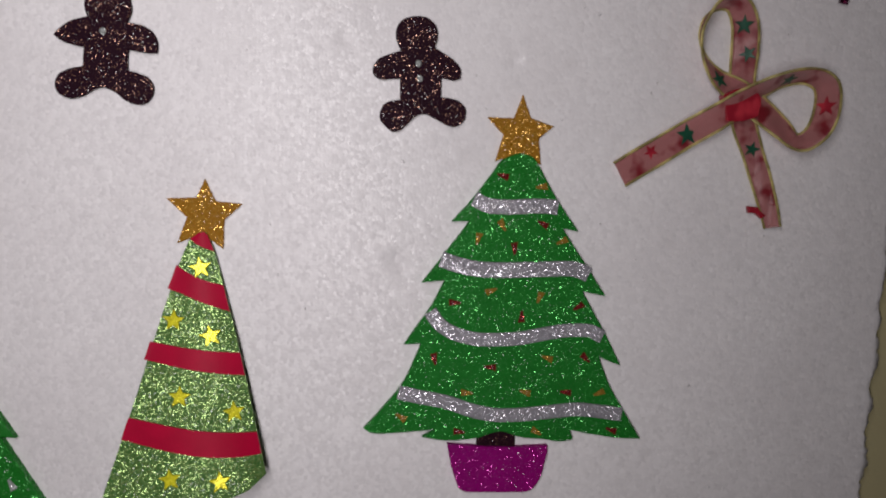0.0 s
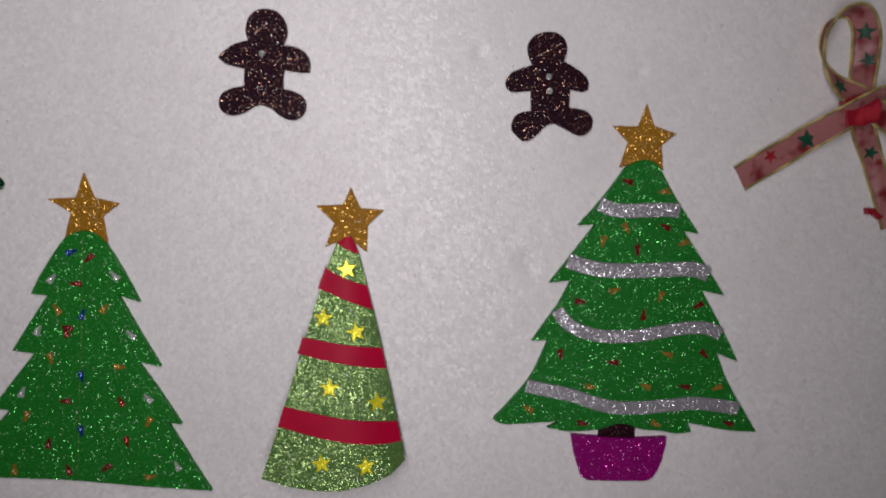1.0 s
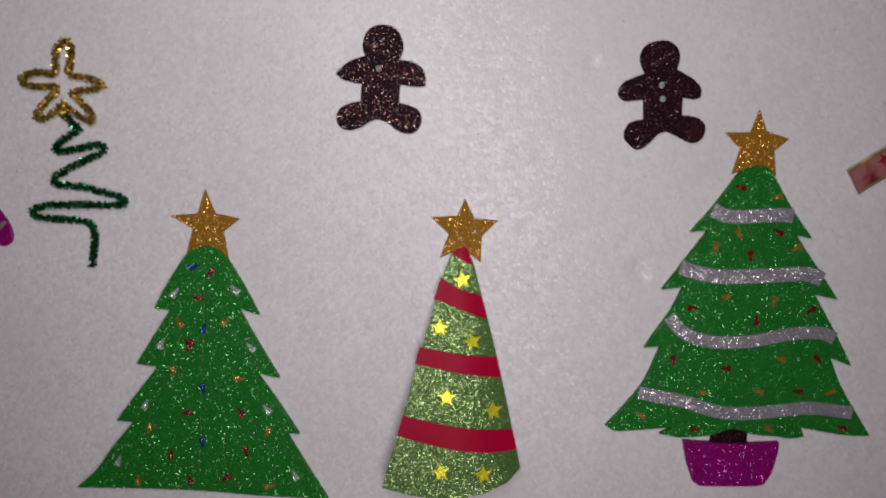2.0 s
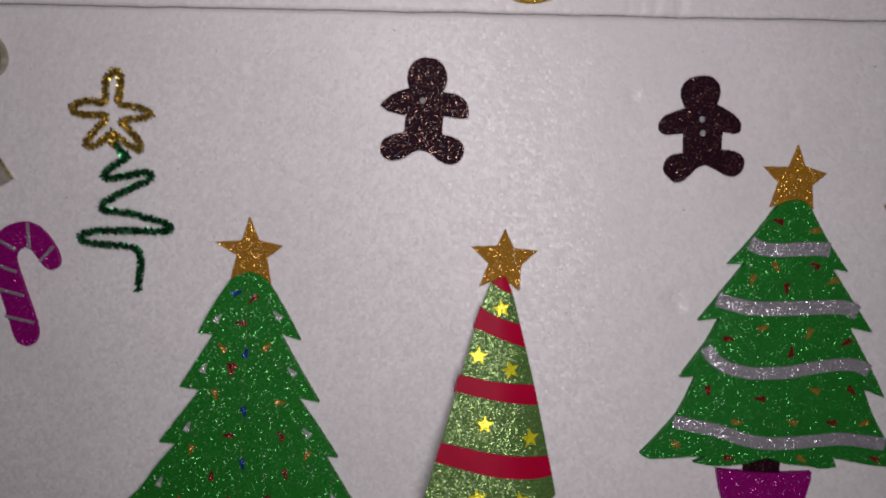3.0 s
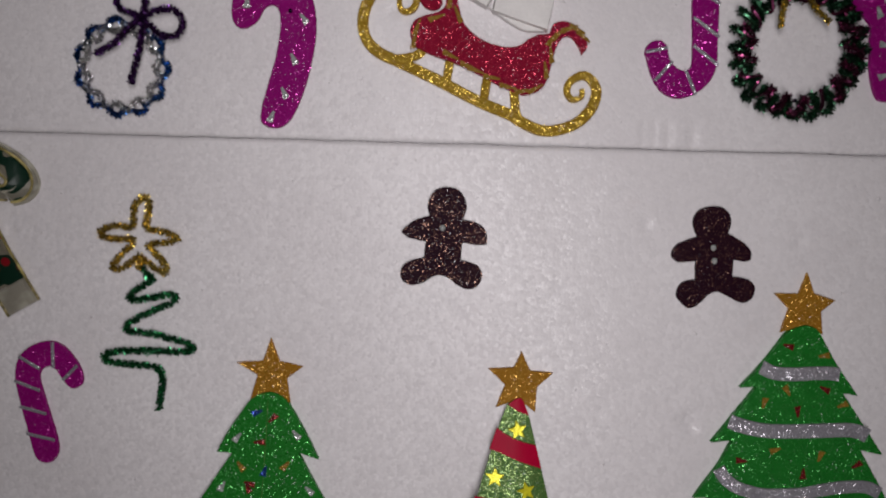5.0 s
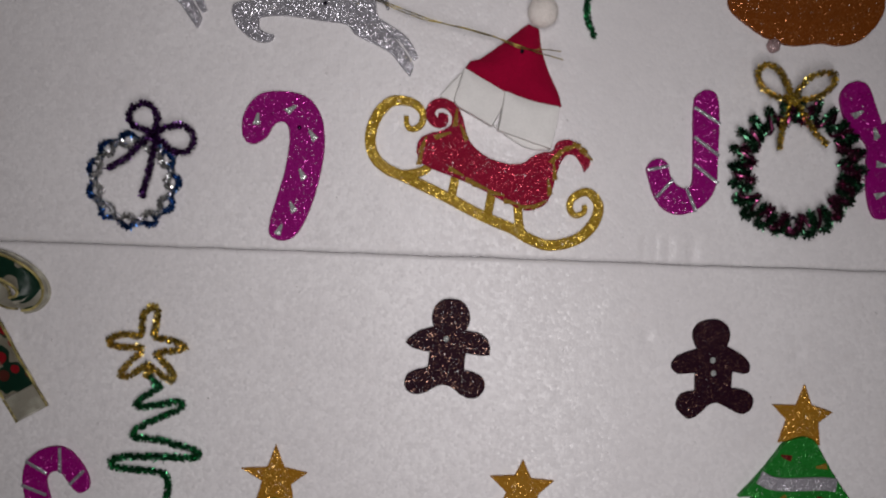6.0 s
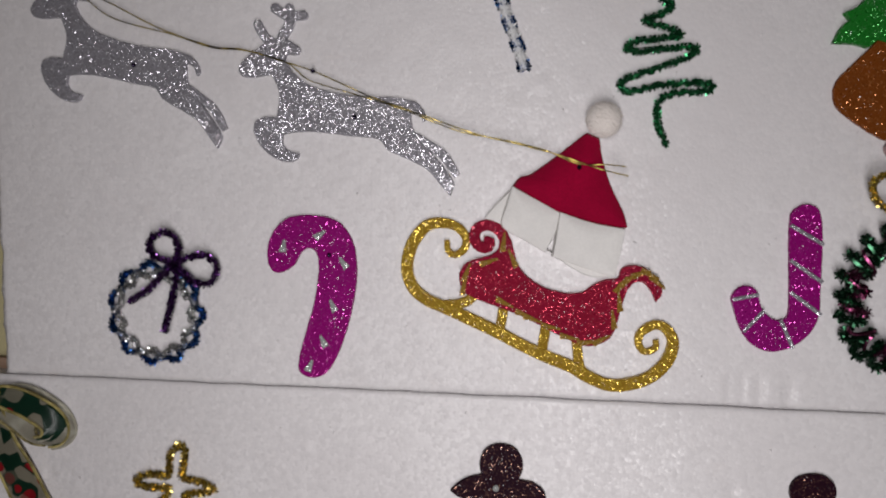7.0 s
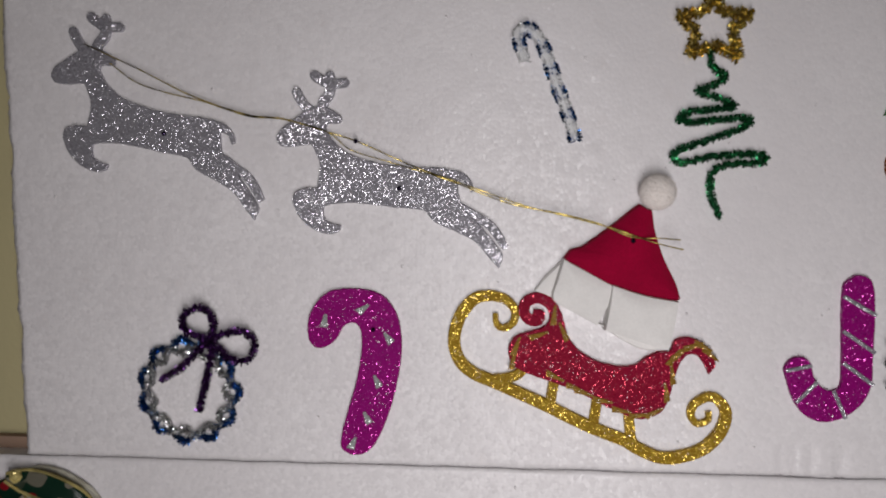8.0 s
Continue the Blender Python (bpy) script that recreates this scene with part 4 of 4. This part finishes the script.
for points in ([(-0.9, 59.1), (3, 68.6), (-0.4, 78.3), (-7.5, 81.7), (-15.7, 78.7), (-19.9, 71.8), (-17.6, 64.6), (-9, 61.2), (-0.9, 58.4)], [(-0, 59.5), (10.9, 63.4), (21.8, 65.4), (30.7, 60.1), (31.4, 51.1), (24.9, 43.7), (14.1, 45.3), (7, 51.5), (-0.1, 56.8)], [(-1, 57.7), (-11.2, 48.4), (-22.5, 37.2), (-37.5, 28.6)], [(0.8, 57.7), (-1.5, 37.7), (-5.7, 21.1), (-9.8, 6.2)]):
    chenille(bauble, "bow", points, 0.0034, TINSEL["violet"], "violet tinsel bow", y=-0.0075)

# ---- upper board: sleigh ----
sleigh = thing("sleigh_cutout", -0.041, 1.369, "red glitter foam sleigh on curled gold runners", "ornament")
bm = band([(-65.9, 44.2), (-64.9, 36.5), (-60.2, 33.8), (-53.7, 37.7), (-52.3, 46.3), (-58.6, 53.8), (-68.9, 56.5), (-80.1, 54.4), (-89.4, 43.7), (-94, 30.3), (-93.9, 18.7), (-89.1, 8.2), (-79.5, 0.6), (-68.1, -4), (-50.9, -11.4), (-30, -20.6), (-11, -29.9), (8, -38.2), (25.1, -44.6), (36.5, -51.1), (51.6, -56.6), (66.5, -55.2), (81, -48.9), (91.5, -36.9), (94.6, -23.3), (88.6, -13.8), (81.2, -12.1), (72.3, -18.1), (70.8, -25.8), (75.6, -31.5), (82.9, -28.4), (82.6, -22.6)], 0.0088, thick=0.003, ends=0.45)
runner = part("runner", bm, GOLD, sleigh, "curled gold glitter runner")
for n, points in enumerate(([(-44.7, 7.2), (-49.3, 1.3), (-56.8, -1.8), (-66.2, -3)], [(-24.4, -4), (-26.7, -19.6)], [(6, -15.8), (3.6, -34.4)], [(27.8, -25), (30.7, -44.4), (36.5, -51.1)])):
    part("strut", band(points, 0.0072, thick=0.0027 - 0.0001 * n), GOLD, sleigh, "gold glitter strut")
part("scroll", band([(-39.8, 45.6), (-34.3, 44.7), (-36, 39.9), (-42.5, 40.4), (-46.4, 46.4), (-44.1, 53.1), (-36.3, 55.7), (-28.8, 52), (-24.4, 43.9), (-24.7, 34.4)], 0.0078, thick=0.0034, ends=0.5), RED, sleigh)
part("body", plate([(-28.7, 44.8), (-25.1, 49.6), (-20.4, 45.9), (-17.9, 37.4), (-14.3, 27), (-6.7, 18.6), (4.6, 12.1), (19.6, 8.6), (30.6, 9.8), (38.7, 15.7), (46.9, 19.1), (54.5, 20.2), (57.5, 27.5), (64.7, 29.9), (73.9, 27.8), (82.5, 19.4), (85.3, 11), (81.4, 4.2), (78.7, 9.9), (73.5, 16.8), (67, 18.2), (61.8, 12.4), (58.5, 2.7), (56.2, -8.8), (52.1, -20.5), (44.9, -26.5), (33.8, -28.7), (16.9, -22.4), (-5.9, -11.3), (-24.8, -4), (-43.7, 2.4), (-53.2, 8), (-56.7, 17.5), (-53.5, 26.8), (-44.2, 31.6), (-35, 34.2), (-29.1, 39.1)], 0.0038, corner=70), RED, sleigh)
random.seed(8)
chips(sleigh, "gold", [(-51.2, 21.5), (-35.8, 29.8), (-25.5, 43.9), (-18.9, 32.6), (-23.9, 0.5), (-9.7, -7.5), (9.2, -15.8), (22.5, -22.8), (44.8, -23.6), (52.6, -8.9), (57.1, 16.1), (70.4, 24.3), (-53.2, 11.8), (81.6, 18.5), (56.4, 3.5), (61.5, 19.5), (76.5, 23.8), (-4, -10.5), (35, -25.8)], -0.0037, [20, 70, 5, -25, 115, 110, 100, 100, 60, -10, 35, 70, 10, 130, -8, 50, 115, 108, 80], 1.5)

# ---- upper board: hat ----
hat = thing("christmas_hat", -0.021, 1.457, "red felt hat with white folded brim and pompom", "hat")


def puffed(points, base, rise, rings=9):
    """Cloth laid over stuffing: it swells softly from its hem to the middle."""
    loop = smooth(points, True, 0.0025, 70)
    middle = sum(loop, Vector((0, 0))) / len(loop)
    n = len(loop)
    bm = bmesh.new()
    rows = [[bm.verts.new((q.x, y, q.y)) for q in loop] for y in (0.0008, -base * 0.55)]
    for k in range(rings):
        t = 0.035 + k / rings
        row = []
        for q in loop:
            p = q.lerp(middle, t)
            fold = 0.0007 * noise.noise(Vector((p.x * 55, 1, p.y * 30)))
            row.append(bm.verts.new((p.x, -base - (rise + fold) * (1 - (1 - t) ** 3), p.y)))
        rows.append(row)
    for a, b in zip(rows, rows[1:]):
        for i in range(n):
            bm.faces.new((a[i], a[(i + 1) % n], b[(i + 1) % n], b[i])).smooth = a not in rows[:2]
    tip = bm.verts.new((middle.x, -base - rise, middle.y))
    for i in range(n):
        bm.faces.new((rows[-1][i], rows[-1][(i + 1) % n], tip)).smooth = True
    for e in bm.edges:
        e.smooth = all(f.smooth for f in e.link_faces)
    return bm


part("crown", puffed([(10.1, 33), (14.6, 30.9), (18.3, 29.5), (20.9, 15.8), (27.4, -3), (36.9, -21.9), (39.8, -31.5), (35.9, -33.7), (16.5, -29.7), (-7.4, -23.5), (-22.4, -15.6), (-40.4, -4.9), (-35.4, 1.8), (-28.8, 3.3), (-8.5, 18.2)], 0.005, 0.007), FELT, hat, "red felt crown")
part("brim", puffed([(-40.5, -4.1), (-6.9, -22.1), (-9.4, -36.1), (-16.4, -50.3), (-32.2, -41.7), (-47.2, -32.6), (-44.6, -19.1)], 0.0085, 0.0025), PAPER, hat, "white felt brim")
part("brim", puffed([(-7.6, -21.3), (14.7, -28.3), (37.7, -32.3), (36, -47.1), (32.2, -66.7), (17.3, -62.5), (-11.9, -53.1), (-9.4, -37.6)], 0.0095, 0.0028), PAPER, hat, "white felt brim")
part("brim_fold", plate([(-40.6, -5.5), (-44.5, -18.8), (-47.5, -31.9), (-59.3, -27.2), (-52, -17.5)], 0.0035, soft=0.0008), PAPER, hat, "folded end of the white brim")
part("brim_fold", plate([(-15.7, -48.8), (32.4, -65.7), (25, -66.9), (13.1, -66.1), (-2, -58.2)], 0.0055, soft=0.0008), PAPER, hat, "inner fold of the white brim")
pom = part("pompom", ball(0.0118, 40, 28, 0.05, 0.75), WOOL, hat, "white wool pompom")
pom.location = (20.4 / 1000, -0.0085, 41.4 / 1000)
bm = bmesh.new()
for _ in range(2600):
    d = Vector((random.gauss(0, 1), random.gauss(0, 1), random.gauss(0, 1))).normalized()
    p = Vector((d.x * 0.0116, d.y * 0.0088, d.z * 0.0116))
    side = d.orthogonal().normalized() * 0.00018
    tip = p + (d + Vector((random.gauss(0, .5), random.gauss(0, .5), random.gauss(0, .5)))).normalized() * random.uniform(0.0008, 0.0018)
    bm.faces.new((bm.verts.new(p - side), bm.verts.new(p + side), bm.verts.new(tip)))
blades("fibre", bm, WOOL, pom)
pin(hat, 4.5, 8.9, -0.0128)

# ---- upper board: reindeer and reins ----
deer = thing("reindeer_cutout", -0.345, 1.535, "leaping silver glitter foam reindeer cut-out", "ornament", "reindeer")
bm = plate([(-72.6, 40.8), (-69.4, 46.3), (-61.5, 51.7), (-52.7, 57), (-47.9, 59.3), (-40.3, 59.3), (-33.8, 57), (-27.1, 51.6), (-28.6, 47.5), (-37.1, 48), (-38.2, 44.4), (-33.8, 36.3), (-23.8, 26.3), (-6.2, 19.1), (12.5, 14.6), (35, 11.9), (49.9, 7.4), (55.7, 0.2), (56.1, -5.3), (54.2, -6.2), (51.5, 0.2), (46, 2), (46.6, -9), (49.2, -17.2), (58.4, -28.1), (72, -49.3), (69, -58.6), (62.5, -50.3), (54.3, -39.2), (41.3, -31), (28.3, -23.7), (21.9, -15.5), (4, -11.9), (-22.4, -6.5), (-39.5, -5.7), (-45.3, -6.6), (-46, -13.1), (-42.9, -17.7), (-34.8, -20.4), (-36.5, -24.1), (-44.3, -25.7), (-53.7, -21.5), (-62, -13.2), (-66.2, -2.1), (-64, 4.4), (-56.2, 6.8), (-48.5, 6.2), (-44.9, 21.8), (-49, 35.4), (-63.4, 34.9), (-70, 36.3)], 0.003, corner=75)
strip(bm, [(43.7, -12.6), (52.9, -19.9), (65.8, -29.9), (74.5, -45.2)], 0.0062, thick=0.0027, ends=0.7)
strip(bm, [(-56.3, 73.4), (-54.1, 66.9), (-49.8, 59.7), (-45.2, 57)], 0.0066, thick=0.0027, step=0.0006, rounded=True)
strip(bm, [(-44.4, 82.2), (-40.4, 78.4), (-35.5, 74.8), (-32.6, 72.1), (-34, 66.8), (-38.4, 61.5), (-40.5, 56.1)], 0.0068, thick=0.0026, step=0.0006, rounded=True)
strip(bm, [(-31.5, 82), (-32.1, 75.7), (-28.4, 73.5), (-19.6, 73.5)], 0.0062, thick=0.0025, step=0.0006, rounded=True)
part("body", bm, SILVER, deer)
pin(deer, 7, 1, -0.0036)
NEAR, FAR = [(-235.6, 86.8), (-94, -12.6)], [(-77.5, 43.4), (77.2, -44.3)]
one, two = Vector(NEAR[1]) - Vector(NEAR[0]), Vector(FAR[1]) - Vector(FAR[0])
lean, grow = math.atan2(one.y, one.x) - math.atan2(two.y, two.x), two.length / one.length
mate = copy_thing(deer, pose(0, 0, 0))
nose = Vector((-72.6, 40.8)) / 1000
swing = Matrix.Rotation(-lean, 2) * grow
place = Vector((-0.182, 1.489)) + Vector(FAR[0]) / 1000 - swing @ nose
mate.matrix_basis = pose(place.x, 0, place.y, 0, math.degrees(lean), 0) @ Matrix.Diagonal((grow, 1, grow, 1))

reins = thing("gold_thread", -0.188, 1.529, "twisted gold metallic thread strung from reindeer to hat", "thread")


def rein(points, y0, y1, sway):
    flat = smooth(points, False, 0.003, 170)
    n = len(flat)
    return [Vector((p.x, y0 + (y1 - y0) * max(0.0, (i / n - 0.55) / 0.45) - sway * math.sin(i * 0.9), p.y)) for i, p in enumerate(flat)]


part("strand", tube(rein([(-203.5, 67.7), (-164.3, 49.8), (-129.1, 32.6), (-89.9, 19.7), (-66.4, 17.4), (-43, 10.6), (-15.7, 2.3), (27.2, -15.9), (61.9, -27.8), (99.9, -40.8), (126.3, -46.9), (156, -54.4), (170.2, -59.1), (186, -64.2), (204.2, -68.5)], -0.0045, -0.0145, 0.0004), 0.00044, 6), BRONZE, reins)
part("strand", tube(rein([(-186.1, 54.7), (-168.6, 42.1), (-148.9, 35.3), (-121.3, 28.8), (-90, 18.9), (-66.4, 17), (-35.2, 8.3), (-19.7, -3.5), (11.6, -12.9), (46.5, -23.4), (88.6, -39), (122.5, -45.4), (148.6, -51.8), (170.3, -60.6), (189.5, -61.1), (202.5, -62.1)], -0.0042, -0.0140, -0.0004), 0.00040, 6), BRONZE, reins)
pin(reins, -15.7, 2.3, -0.0060)

# ---- upper board: twisted stem cane and small stem tree ----
random.seed(51)
twist = thing("tinsel_cane", -0.075, 1.569, "small blue and white twisted tinsel cane", "ornament", "candy canes")
path = lifted([(-15.2, 15.9), (-18.4, 26.7), (-19.5, 34.5), (-13.6, 36.8), (-6.6, 31.5), (0.7, 16.9), (7.1, -0.8), (14.5, -19.6), (20, -36.5)], -0.003)
core = part("stem", tube(path, 0.0034, 8), TINSEL["white"], twist)
blades("bristle", bristles(path, 0.0044, 9.0, pick=lambda s: math.sin(s * 400) > -0.1), TINSEL["white"], core)
blue = part("twist", tube([p + Vector((0.0006 * math.sin(i), -0.001, 0.0006 * math.cos(i))) for i, p in enumerate(path)], 0.0004, 5), TINSEL["blue"], twist, "blue tinsel winding")
blades("bristle", bristles(path, 0.0047, 24.0, pick=lambda s: math.sin(s * 400) <= -0.1), TINSEL["blue"], blue)
small_tree = thing("tinsel_tree", 0.033, 1.606, "zigzag green tinsel stem tree with filled gold star", "ornament", "tinsel trees")
chenille(small_tree, "star", [(-1.7, 20.4), (4.5, 9.9), (23.7, 7.9), (11.7, -0.6), (16.5, -19.7), (0.7, -11), (-15.4, -17.7), (-11.2, -3.3), (-23.3, 8.2), (-7, 9.1), (-1.7, 20.4)], 0.0046, TINSEL["gold"], "bushy gold tinsel star", per_mm=7.0, corner=50.0)
chenille(small_tree, "zigzag_stem", [(0.2, -13.9), (-1.4, -20.6), (2.4, -27.4), (9.3, -30.3), (4.8, -36.1), (-8.6, -39.9), (-4.6, -42.9), (9.1, -46.7), (16.1, -50.6), (5.5, -52.6), (-13.9, -54.6), (-20.5, -59.5), (-11.6, -61.4), (9.8, -59.4), (25.2, -58.4), (27.3, -61.3), (16, -67.2), (-3.2, -74.2), (-20.6, -80.2), (-23.4, -85.2), (-16.4, -88.1), (3.1, -84.1), (28.4, -82), (38.2, -83.9), (36.5, -87.8), (19, -88.5), (5.4, -92), (2.3, -101), (4.4, -112.9), (9.9, -125)], 0.0032, TINSEL["green"], "green tinsel zigzag")

# ---- upper board: orange bells with leaves ----
bells = thing("bell_cutout", 0.213, 1.525, "orange glitter foam bells with dark green holly leaves", "ornament")
part("body", plate([(-63.7, -10.1), (-62.3, 0), (-53.5, 10.2), (-43.9, 20.4), (-32.5, 32.5), (-8.9, 42.8), (15.6, 39.1), (36.6, 27.4), (58.3, 7.7), (64.4, -8.3), (58.7, -24.5), (45.5, -37.7), (29.5, -42.1), (15.1, -40.7), (-7.2, -43.5), (-28, -38.9), (-47.1, -28.2), (-60, -18.2)], 0.003, corner=70), ORANGE, bells)
part("leaf", plate([(-67, 24.4), (-62.2, 34.6), (-57.1, 39.3), (-61, 44), (-52.3, 48.5), (-45.6, 55.9), (-35.3, 63.1), (-21, 62.9), (-9.6, 53.6), (-1.8, 44.4), (-8.3, 37.1), (3.3, 25.9), (-9.1, 24.1), (-18.3, 27.9), (-25, 21.4), (-32.4, 24.2), (-39.8, 26.1), (-44.9, 21.5), (-54.2, 23.9)], 0.005, corner=35), GREEN_DEEP, bells, "dark green glitter holly leaf")
clap = part("clapper", ball(0.0056, 20, 14, 0.1, 0.6), glitter("pink_bead", (0.30, 0.2, 0.2), (0.6, 0.42, 0.42), 0.6), bells, "pearly round clapper")
clap.location = (-24.2 / 1000, -0.0018, -44.1 / 1000)

# ---- upper board: tail of a hanging ornament over the joint ----
random.seed(61)
tail = thing("tinsel_tail", 0.487, 1.3, "dark wine tinsel tail hanging over the joint", "ornament")
chenille(tail, "stem", [(0, 34), (1, 10), (-1, -16)], 0.0042, TINSEL["wine"])
